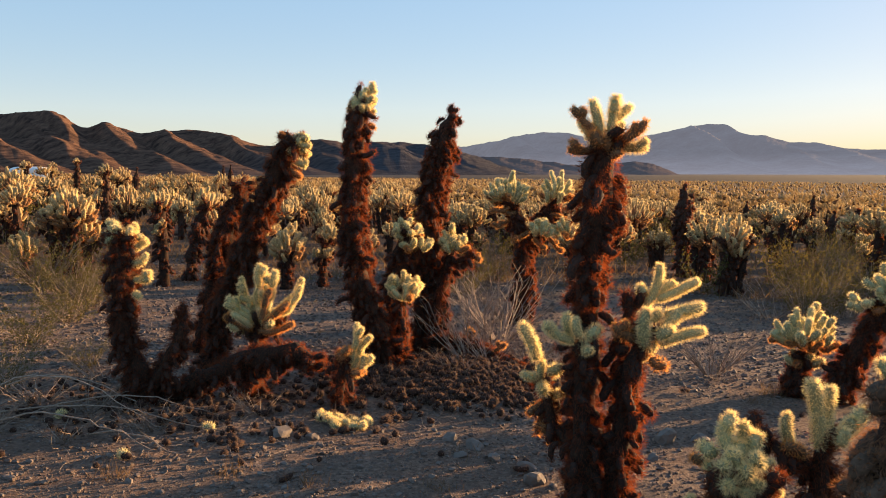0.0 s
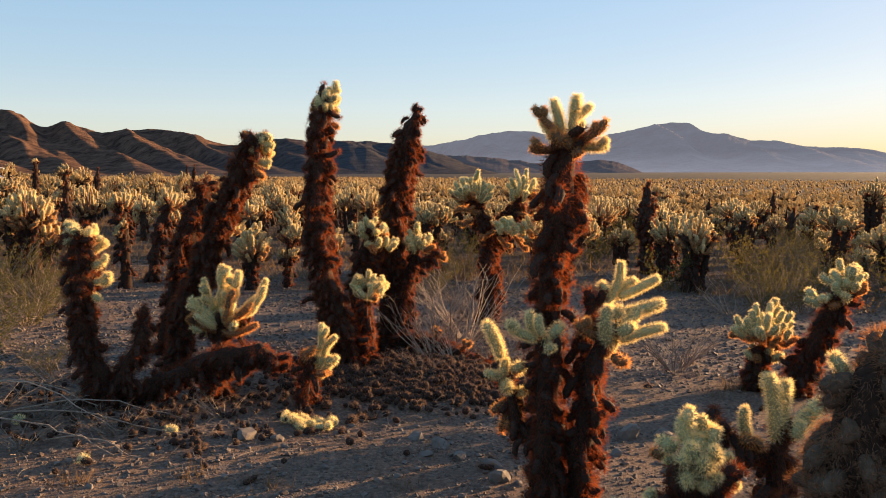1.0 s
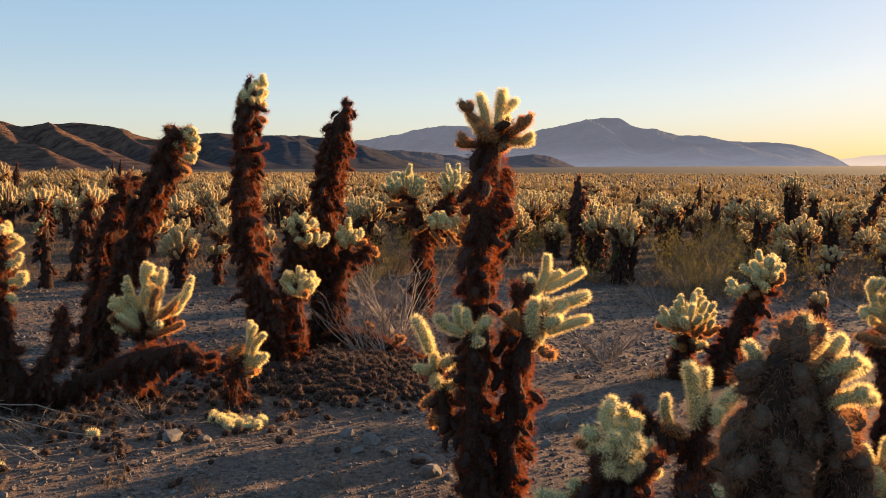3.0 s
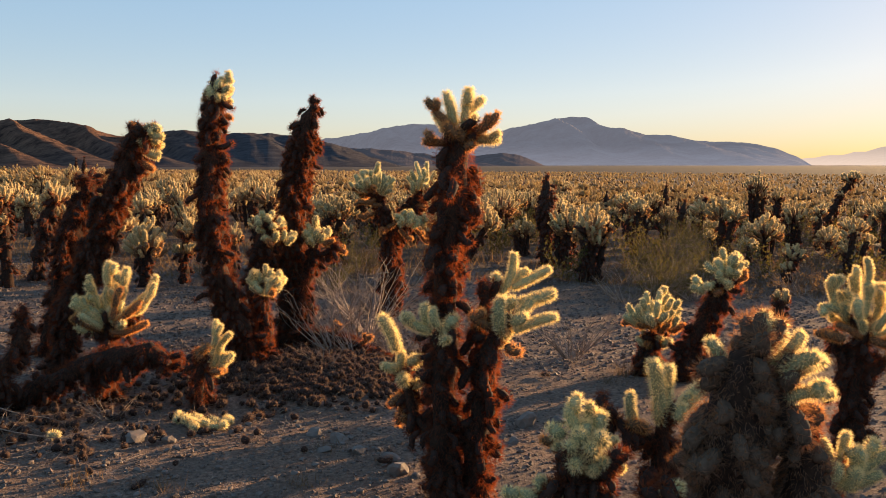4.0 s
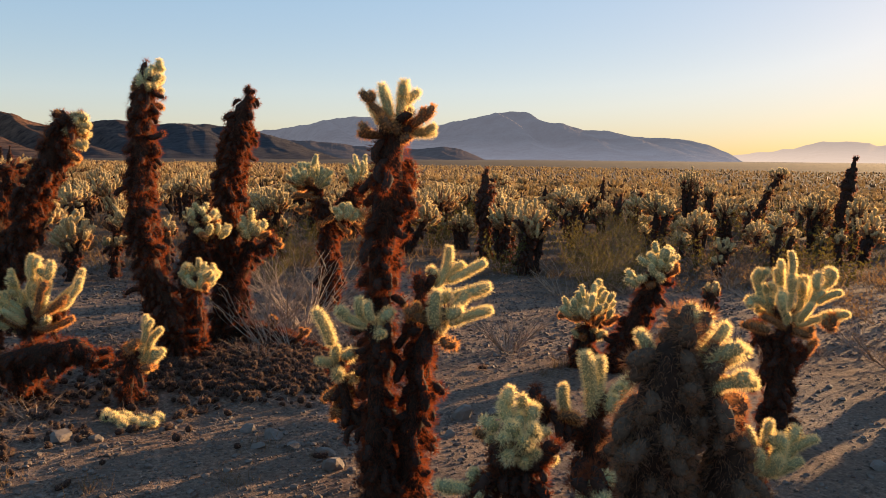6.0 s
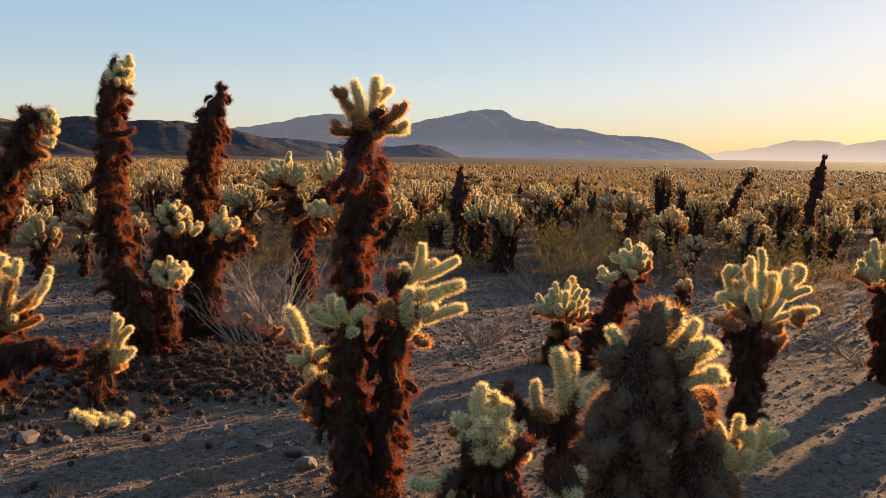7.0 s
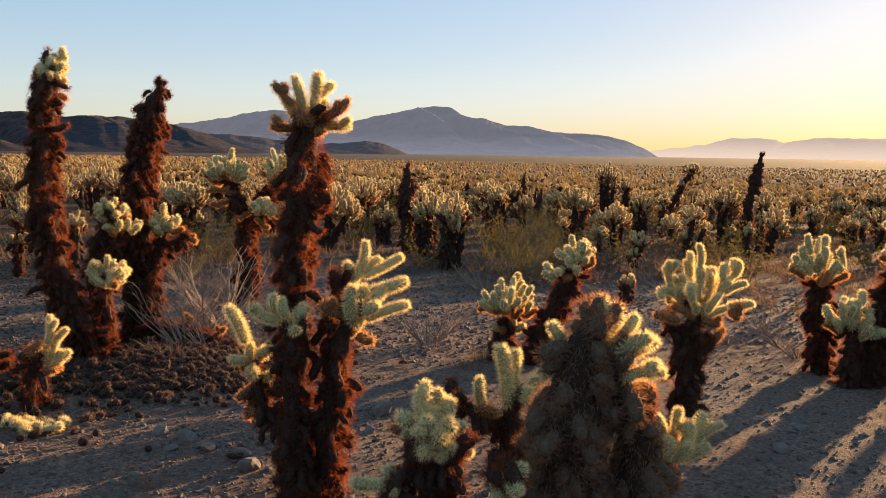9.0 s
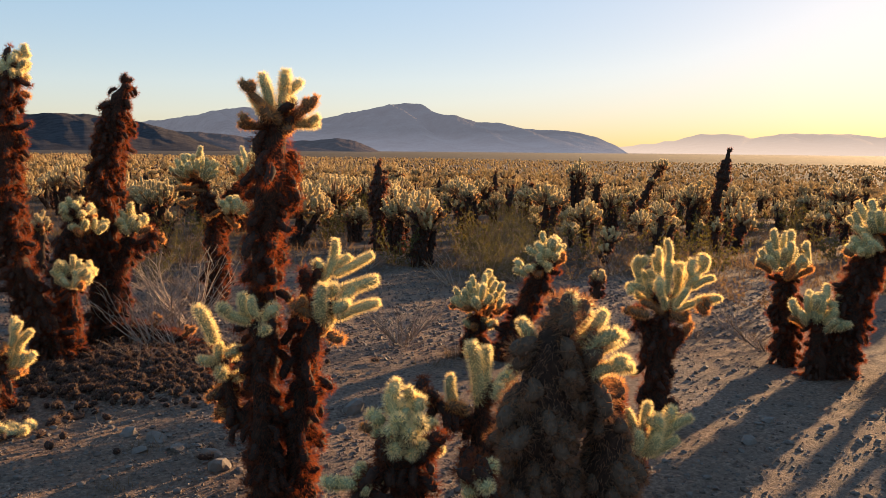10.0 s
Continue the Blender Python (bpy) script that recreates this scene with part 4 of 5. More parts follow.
hero(-0.03, 7.29, -0.2,"bent cholla with orange-lit sideways arm",
     trunks=[[(-0.02, 0.00, -0.03, 0.080), (0.02, 0.00, 0.49, 0.080), (0.10, 0.00, 0.78, 0.060), (0.14, 0.00, 0.93, 0.040)],
             [(0.10, 0.00, 0.78, 0.040), (0.31, 0.00, 0.85, 0.030)]],
     joints=[(0.14, 0.00, 0.93, 0.07, 0.00, 1.07), (0.14, 0.03, 0.95, 0.14, 0.03, 1.11), (0.18, 0.00, 0.93, 0.25, 0.00, 1.03),
             (0.19, -0.03, 0.89, 0.29, -0.03, 0.93, 1), (0.26, 0.00, 0.84, 0.34, 0.00, 0.85, 1), (0.12, 0.04, 0.90, 0.02, 0.04, 0.97)], near=False, domes=[(0.14, 0.0, 0.88, 0.12, 0.2, 10)], longest=0.12)
hero(0.92, 9.28, -0.2,"double-headed cholla with broad pale crowns",
     trunks=[[(-0.03, 0.00, -0.03, 0.108), (0.03, 0.00, 0.45, 0.108), (-0.01, 0.00, 0.89, 0.081), (-0.14, 0.00, 1.32, 0.068)],
             [(0.03, 0.10, 0.76, 0.095), (0.25, 0.10, 1.13, 0.081), (0.37, 0.10, 1.35, 0.068)]],
     joints=[(-0.10, -0.05, 1.22, -0.36, -0.05, 1.26, 1), (-0.08, 0.00, 1.16, -0.30, -0.02, 1.06, 1), (0.05, -0.08, 1.02, -0.12, -0.12, 0.90, 1),
             (0.30, 0.04, 1.20, 0.52, 0.00, 1.12, 1), (0.28, 0.05, 1.12, 0.48, 0.00, 0.94, 1), (0.22, 0.00, 1.02, 0.40, -0.05, 0.80, 1), (0.10, -0.08, 0.95, 0.22, -0.15, 0.78, 1)],
     near=False,
     domes=[(-0.17, 0.00, 1.32, 0.33, 0.37, 28), (0.37, 0.10, 1.33, 0.24, 0.37, 20), (0.16, -0.2, 1.0, 0.15, 0.22, 14), (0.45, -0.1, 0.98, 0.2, 0.26, 16)], longest=0.2)
hero(4.87, 5.37, -21.2,"cholla with golden rimmed crown on dark trunk",
     trunks=[[(0.02, 0.00, -0.03, 0.090), (-0.01, 0.00, 0.49, 0.085), (-0.03, 0.00, 0.71, 0.060)]],
     domes=[(-0.06, 0.00, 0.72, 0.24, 0.38, 19)], longest=0.2)
hero(4.82, 4.96, -21.2,"short cholla with pale green crown",
     trunks=[[(-0.04, 0.00, -0.03, 0.100), (-0.04, 0.00, 0.30, 0.080), (-0.05, 0.00, 0.43, 0.050)]],
     domes=[(-0.05, 0.00, 0.36, 0.23, 0.36, 20)], longest=0.16)
hero(5.01, 4.94, -21.2,"large leaning cholla with glowing crown",
     trunks=[[(-0.08, 0.00, -0.03, 0.120), (0.01, 0.00, 0.42, 0.120), (0.11, 0.00, 0.81, 0.110), (0.21, 0.00, 1.06, 0.080)]],
     domes=[(0.22, 0.00, 1.02, 0.27, 0.36, 22), (0.02, -0.1, 0.92, 0.14, 0.16, 10)], longest=0.19)
hero(2.77, 6.09, -21.2,"leaning dark cholla with glowing curled crown",
     trunks=[[(-0.02, 0.00, -0.03, 0.090), (0.10, 0.00, 0.28, 0.090), (0.23, 0.00, 0.55, 0.080), (0.31, 0.00, 0.75, 0.060)]],
     domes=[(0.33, 0.00, 0.73, 0.17, 0.29, 16), (0.18, -0.05, 0.68, 0.12, 0.10, 6)], longest=0.12)
hero(-1.72, 5.59, -0.2,"fallen cholla trunk lying on the gravel",
     trunks=[[(-0.07, 0.00, -0.03, 0.070), (0.15, 0.00, 0.11, 0.075), (0.37, 0.00, 0.20, 0.080), (0.58, 0.00, 0.27, 0.080), (0.80, 0.00, 0.32, 0.070), (0.89, 0.00, 0.25, 0.050)],
             [(0.51, 0.00, 0.25, 0.040), (0.51, 0.00, 0.07, 0.035)]],
     joints=[], name="fallen_cholla", group="")

hero(-0.05, 7.30, -0.2, "dead red-brown cholla branch lying on the litter",
     trunks=[[(0.00, 0.45, 0.06, 0.04), (0.18, 0.20, 0.10, 0.05), (0.36, -0.05, 0.09, 0.055), (0.55, -0.35, 0.06, 0.05), (0.72, -0.55, 0.02, 0.035)]],
     joints=[(0.30, 0.02, 0.12, 0.36, 0.0, 0.2, 1), (0.5, -0.3, 0.1, 0.58, -0.3, 0.16, 1)], near=False, name="fallen_cholla_branch", group="")

# ---- chollas of the middle distance: foot x, y; height; crown radius and depth; head from foot; kind ----
MIDDLE = (
    (-5.53, 12.37, 1.35, 0.49, 0.67, 0.02, 0.14, 'c'), (-5.90, 11.91, 0.70, 0.27, 0.39, -0.04, 0.07, 'c'),
    (-9.01, 17.17, 1.01, 0.40, 0.53, 0.00, 0.10, 'c'), (-9.61, 23.64, 1.90, 0.28, 0.44, -0.06, 0.19, 'c'),
    (-8.26, 21.65, 1.39, 0.36, 1.02, -0.04, 0.14, 'c'), (-3.76, 11.45, 1.34, 0.21, 0.30, -0.09, 0.14, 'c'),
    (-6.26, 19.83, 1.08, 0.33, 0.45, 0.03, 0.11, 'c'), (-3.70, 12.24, 1.42, 0.22, 0.36, 0.35, 0.14, 'c'),
    (-2.15, 11.66, 0.99, 0.30, 0.63, 0.07, 0.10, 'c'), (-1.69, 11.99, 1.00, 0.24, 0.38, 0.10, 0.10, 'c'),
    (-1.08, 12.45, 0.85, 0.17, 0.33, 0.06, 0.09, 'c'), (-4.37, 31.65, 1.63, 0.46, 0.77, 0.00, 0.17, 'c'),
    (-4.05, 22.70, 1.13, 0.38, 0.67, 0.00, 0.12, 'c'), (-4.76, 29.85, 1.25, 0.37, 0.71, 0.00, 0.13, 'c'),
    (-15.16, 33.97, 2.24, 0.19, 0.35, 0.00, 0.23, 'c'), (-1.69, 24.77, 1.53, 0.43, 0.81, -0.03, 0.16, 'c'),
    (-1.15, 26.52, 1.41, 0.31, 0.64, 0.00, 0.14, 'c'), (-2.21, 37.38, 1.73, 0.68, 0.70, 0.00, 0.18, 'c'),
    (-1.05, 17.28, 0.78, 0.17, 0.44, 0.00, 0.08, 'c'), (0.44, 18.84, 1.26, 0.60, 0.62, 0.00, 0.13, 'c'),
    (1.64, 25.23, 1.30, 0.46, 0.65, 0.00, 0.13, 'c'), (4.97, 21.14, 1.46, 0.59, 0.83, 0.06, 0.15, 'c'),
    (8.47, 30.64, 1.37, 0.58, 0.81, 0.00, 0.14, 'c'), (4.48, 19.19, 0.68, 0.29, 0.48, -0.03, 0.07, 'c'),
    (4.45, 16.91, 0.88, 0.35, 0.50, 0.06, 0.09, 'c'), (4.44, 15.06, 1.61, 0.00, 0.00, 0.04, 0.16, 'd'),
    (4.63, 14.48, 1.25, 0.44, 0.70, 0.14, 0.13, 'c'), (4.42, 12.66, 1.28, 0.40, 0.64, 0.13, 0.13, 'c'),
    (11.86, 36.91, 1.86, 0.57, 0.77, 0.00, 0.19, 'c'), (9.99, 24.44, 1.50, 0.41, 0.63, -0.03, 0.15, 'c'),
    (12.38, 28.02, 1.47, 0.47, 0.74, -0.04, 0.15, 'c'), (13.64, 30.01, 1.56, 0.00, 0.00, 0.21, 0.16, 'd'),
    (12.58, 26.42, 1.06, 0.00, 0.00, 0.29, 0.11, 'd'), (9.53, 22.17, 0.70, 0.20, 0.43, -0.03, 0.07, 'c'),
    (11.69, 23.49, 1.19, 0.00, 0.00, 0.43, 0.12, 'd'), (16.65, 44.04, 1.16, 0.00, 0.00, 0.12, 0.12, 'd'),
    (10.87, 20.70, 0.77, 0.37, 0.46, 0.00, 0.08, 'c'), (20.38, 38.72, 1.29, 0.76, 0.65, 0.00, 0.13, 'c'),
    (-14.84, 37.83, 1.93, 0.53, 0.82, 0.00, 0.20, 'c'), (-16.12, 45.60, 1.63, 0.57, 0.86, 0.00, 0.17, 'c'),
    (-10.54, 38.93, 1.86, 0.43, 0.73, 0.00, 0.19, 'c'), (-9.11, 38.17, 1.82, 0.32, 0.80, 0.00, 0.18, 'c'),
    (-24.29, 47.49, 2.23, 0.40, 0.60, 0.00, 0.23, 'c'), (-22.51, 47.01, 2.15, 0.33, 0.62, 0.00, 0.22, 'c'),
    (-17.34, 64.37, 2.42, 0.00, 0.00, 0.05, 0.24, 'd'), (-16.14, 61.87, 2.48, 0.00, 0.00, 0.09, 0.25, 'd'),
    (-15.95, 42.57, 1.83, 0.00, 0.00, 0.03, 0.18, 'd'), (-11.55, 37.81, 1.57, 0.47, 0.68, 0.00, 0.16, 'c'),
    (12.50, 21.44, 2.08, 0.41, 0.71, 0.14, 0.23, 'c'), (14.69, 23.87, 1.76, 0.31, 0.65, 0.10, 0.20, 'c'),
    (9.75, 16.43, 1.13, 0.44, 0.75, 0.07, 0.13, 'c'), (13.19, 20.66, 1.36, 0.43, 0.78, 0.05, 0.17, 'c'),
    (8.83, 15.46, 0.59, 0.27, 0.32, 0.00, 0.08, 'c'), (7.29, 11.86, 0.78, 0.22, 0.32, 0.26, 0.01, 'c'),
    (13.12, 19.46, 1.31, 0.27, 0.41, 0.08, 0.15, 'c'), (14.45, 21.46, 2.22, 0.32, 0.44, 1.10, -0.12, 't'),
    (13.35, 16.44, 2.24, 0.00, 0.00, 0.50, 0.12, 'd'), (13.06, 16.77, 1.55, 0.45, 0.70, 0.17, 0.15, 'c'),
    (12.92, 15.38, 1.52, 0.26, 0.66, 0.23, 0.12, 'c'), (11.86, 13.91, 1.26, 0.29, 0.70, 0.34, 0.04, 'c'),
    (10.53, 14.61, 0.95, 0.36, 0.67, 0.13, 0.08, 'c'), (12.10, 15.31, 0.66, 0.15, 0.31, 0.01, 0.09, 'c'),
    (11.95, 14.61, 0.75, 0.15, 0.32, 0.03, 0.09, 'c'), (19.49, 20.57, 1.08, 0.35, 0.58, 0.11, 0.11, 'c'),
    (26.05, 28.41, 1.29, 0.45, 0.60, 0.05, 0.16, 'c'), (22.97, 22.73, 1.30, 0.53, 0.62, 0.05, 0.16, 'c'),
    (19.31, 18.52, 0.76, 0.30, 0.44, 0.03, 0.09, 'c'), (21.84, 20.21, 1.73, 0.59, 0.78, 0.10, 0.20, 'c'),
    (32.57, 28.60, 2.24, 0.35, 0.64, 0.09, 0.28, 'c'), (5.34, 8.85, 0.39, 0.11, 0.21, 0.04, 0.04, 'c'),
    (13.10, 50.20, 2.05, 0.34, 0.75, 0.00, 0.20, 'c'), (29.50, 55.60, 1.95, 0.30, 0.50, 0.00, 0.20, 'c'),
)
for row in MIDDLE:
    plant(*row)

# unseen chollas added sunward, right of the view, to shade the ground in streaks
for px, py, ph, pr in ((5.6, 3.6, 1.3, 0.4), (6.6, 4.9, 1.1, 0.38), (7.4, 3.2, 1.4, 0.45), (8.8, 5.6, 1.2, 0.4), (9.2, 3.9, 1.3, 0.42), (10.8, 6.4, 1.3, 0.45),
                       (11.6, 4.6, 1.2, 0.4), (12.5, 7.9, 1.4, 0.45), (6.2, 2.2, 1.2, 0.38), (8.0, 1.6, 1.3, 0.42), (9.9, 2.7, 1.4, 0.45), (7.9, 4.7, 1.4, 0.42), (12.75, 9.9, 1.3, 0.38), (7.9, 6.3, 0.95, 0.1)):
    plant(px, py, ph, pr, ph * 0.8, 0.05, 0.05, "c")


# ---- the field of chollas ----
def field_variant(h, R, seed, tier, label):
    rng = np.random.default_rng(seed)
    ob = thing("cholla_cactus", pose(0, 0, -50), label, "cactus", "cholla cacti")
    lean = (rng.uniform(-0.15, 0.15), rng.uniform(-0.15, 0.15))
    D = R * rng.uniform(1.1, 1.5)
    heads = [(lean[0], lean[1], h - D, R, D)]
    for _ in range(int(rng.integers(1, 4))):
        th = rng.uniform(0, 6.28)
        d = D * rng.uniform(0.5, 0.8)
        heads.append((math.cos(th) * R * rng.uniform(0.6, 1.1), math.sin(th) * R * rng.uniform(0.6, 1.1), max(0.15, (h - D) * rng.uniform(0.5, 1.05)), R * rng.uniform(0.45, 0.7), d))
    items, crown = [], []
    for cx, cy, cz, r, d in heads:
        pts = [(cx * 0.2, cy * 0.2, -0.1, 0.09), (cx * 0.6, cy * 0.6, cz * 0.6, 0.10), (cx, cy, cz + 0.15 * d, 0.07)]
        items.append(tube(pts, 6))
        if tier < 2:
            for foot, tip, spin in dead_poses(pts, 22, rng):
                V, F, M = SPARSE_ARRAYS[int(rng.integers(4))]
                items.append(moved((V, F, M + 1), along(foot, tip, spin)))
        crown += dome_items(cx, cy, cz, r, d, int(max(8, (200, 175, 150)[tier] * r * (r + d) / 2)), rng, tier)
    V, F, M = join_arrays(items)
    part("trunk", mesh_of("trunk", V, F, [M_BARK, M_DEAD, M_DEADSPINE], M), ob, "dark shaggy trunk")
    V, F, M = join_arrays(crown)
    part("crown", mesh_of("crown", V, F, CROWN_MATS, M, True), ob, "straw-yellow spiny joints")
    return ob


def scatter_field():
    rng = np.random.default_rng(31)
    text = "teddy bear cholla with pale spiny crown in the field"
    close, middle, wide = ([field_variant(rng.uniform(0.85, 1.4), rng.uniform(0.32, 0.5), 200 + 50 * t + i, t, text) for i in range(6)] for t in (0, 1, 2))
    used = [row[:2] for row in MIDDLE]
    for source, r0, r1, n in ((close, 13.5, 19, 18), (middle, 19, 27, 72), (wide, 27, 36, 76)):
        placed = 0
        while placed < n:
            r = math.sqrt(rng.uniform(r0 * r0, r1 * r1))
            az = radians(rng.uniform(-40, 68))
            x, y = r * math.sin(az), r * math.cos(az)
            if r < 21 and az > 0.5 and -6.2 < x * math.cos(SUN_AZ) - y * math.sin(SUN_AZ) < -1.0:
                continue
            if any((x - a) ** 2 + (y - b) ** 2 < 1.0 for a, b in used):
                continue
            if r < 21 and 1.0 < x < 7.5 and rng.random() < 0.8:
                continue
            used.append((x, y))
            src = source[int(rng.integers(6))]
            s = rng.uniform(0.7, 1.25)
            ob = copy_thing(src, pose(x, y, ground_z(x, y), 0, 0, rng.uniform(0, 360)) @ Matrix.Scale(s, 4))
            ob.scale = (s, s, s)
            placed += 1
    for ob in close + middle + wide:
        for o in (*ob.children_recursive, ob):
            bpy.data.objects.remove(o)
    for _ in range(10):
        r = math.sqrt(rng.uniform(20 ** 2, 40 ** 2))
        az = radians(rng.uniform(-32, 55))
        plant(r * math.sin(az), r * math.cos(az), rng.uniform(0.6, 1.2), 0, 0, rng.normal(0, 0.3), rng.normal(0, 0.3), "d")
    items = []
    twigs = [joint_arrays(0.14, 0.036, 2, 4, 1, 0.03, 0.013, rng, 4, 4) for _ in range(4)]
    for _ in range(5200):
        r = 33 + 330 * rng.random() ** 1.45
        az = radians(rng.uniform(-42, 72))
        x, y = r * math.sin(az), r * math.cos(az)
        h = 0.6 + 1.3 * rng.random() ** 1.6
        R = rng.uniform(0.3, 0.6)
        z = ground_z(x, y)
        if r < 62:
            for foot, tip, high, root in dome_fingers(x, y, z + h - R * 1.1, R, R * 1.1, 24, rng, 0.22):
                V, F, M = twigs[int(rng.integers(4))]
                items.append(moved((V, F, M * 0 + (2 if high < 0.2 and rng.random() < 0.7 else 0)), along(foot, tip, rng.uniform(0, 6.28), 0.14)))
        for _ in range(0 if r < 62 else 8 if r < 85 else 4 if r < 160 else 2):
            d = Vector((rng.normal(), rng.normal(), rng.normal() * 0.7 + 0.35)).normalized()
            c = Vector((x, y, z + h - R * 0.8))
            a, b = c + d * R * 0.15, c + d * R * rng.uniform(0.7, 1.0)
            items.append(moved(joint_arrays(1.0, 0.25, 1, 1, 0, 0, 0, rng, 4, 4, 0.0, (0, 0)), along(a, b) @ Matrix.Diagonal((0.4, 0.4, R * 0.8, 1))))
        if r < 90:
            t = joint_arrays(h * 0.7, 0.09, 1, 1, 0, 0, 0, rng, 3, 4, 0.0, (1, 1))
            items.append((t[0] + np.array((x, y, z - 0.1)), t[1], t[2]))
    for _ in range(15000):
        r = 85 + 340 * rng.random() ** 1.15
        az = radians(rng.uniform(-36, 62))
        x, y = r * math.sin(az), r * math.cos(az)
        V, F, M = joint_arrays(1.0, 0.4, 1, 1, 0, 0, 0, rng, 3, 4, rng.uniform(-0.3, 0.3))
        k = rng.uniform(0.4, 1.5)
        items.append((V * np.array((k, k * 0.8, rng.uniform(0.4, 1.25))) + np.array((x, y, ground_z(x, y) - 0.15)), F, M + 2 * int(rng.random() < 0.3)))
    V, F, M = join_arrays(items)
    tagged(new("distant_chollas", mesh_of("distant_chollas", V, F, [M_FARFIELD, M_BARK, M_BROWN], M, True)), "far field of countless pale chollas", "cacti", kind="stuff")


scatter_field()


# ---- shrubs ----
def strand(p, way, length, r, rng, bend=0.5, n=5):
    pts, d = [], Vector(way).normalized()
    p = Vector(p)
    for i in range(n + 1):
        pts.append((*p, r * (1 - 0.8 * i / n)))
        p = p + d * length / n
        d = (d + Vector(rng.normal(0, bend / n, 3))).normalized()
    return pts


def thin_tube(pts, seg=3):
    V, F = [], []
    for i, q in enumerate(pts):
        a = Vector(pts[max(0, i - 1)][:3])
        b = Vector(pts[min(len(pts) - 1, i + 1)][:3])
        d = (b - a).normalized()
        u = d.orthogonal().normalized()
        v = d.cross(u)
        V += [tuple(Vector(q[:3]) + (u * math.cos(6.2832 * j / seg) + v * math.sin(6.2832 * j / seg)) * q[3]) for j in range(seg)]
    for i in range(len(pts) - 1):
        for j in range(seg):
            a, b = i * seg + j, i * seg + (j + 1) % seg
            F += [(a, b, b + seg), (a, b + seg, a + seg)]
    return np.array(V), np.array(F), np.zeros(len(F), dtype=int)


def shrub(name, h, spread, stems, leaves, leaf, seed, label, category, twig=M_TWIG, foliage=M_LEAF):
    rng = np.random.default_rng(seed)
    ob = thing(name, pose(0, 0, 0), label, category)
    items, tips = [], []
    for _ in range(stems):
        th = rng.uniform(0, 6.28)
        way = Vector((math.cos(th) * spread, math.sin(th) * spread, 1)) * rng.uniform(0.6, 1)
        main = strand((math.cos(th) * 0.04, math.sin(th) * 0.04, -0.03), way, h * rng.uniform(0.7, 1.1), 0.006, rng)
        items.append(thin_tube(main))
        for q in main[1:]:
            for _ in range(1):
                w = Vector((way.normalized() + Vector(rng.normal(0, 0.6, 3))))
                side = strand(q[:3], w, h * rng.uniform(0.15, 0.4), 0.0028, rng, 0.8, 3)
                items.append(thin_tube(side))
                tips += [s[:3] for s in side]
    V, F, M = join_arrays(items)
    part("branchwork", mesh_of("branchwork", V, F, [twig], M), ob, "thin woody branches")
    if leaves:
        c = np.array(tips)[rng.integers(0, len(tips), leaves)] + rng.normal(0, 0.018, (leaves, 3))
        a, b = rng.normal(0, 1, (leaves, 3)), rng.normal(0, 1, (leaves, 3))
        a /= np.linalg.norm(a, axis=1, keepdims=True)
        b = np.cross(a, b)
        b /= np.linalg.norm(b, axis=1, keepdims=True)
        P = np.stack([c - a * leaf, c + b * leaf * 0.5, c + a * leaf, c - b * leaf * 0.5], 1).reshape(-1, 3)
        F = np.arange(len(P)).reshape(-1, 4)
        part("foliage", mesh_of("foliage", P, F, [foliage]), ob, "small yellow-green leaves")
    return ob


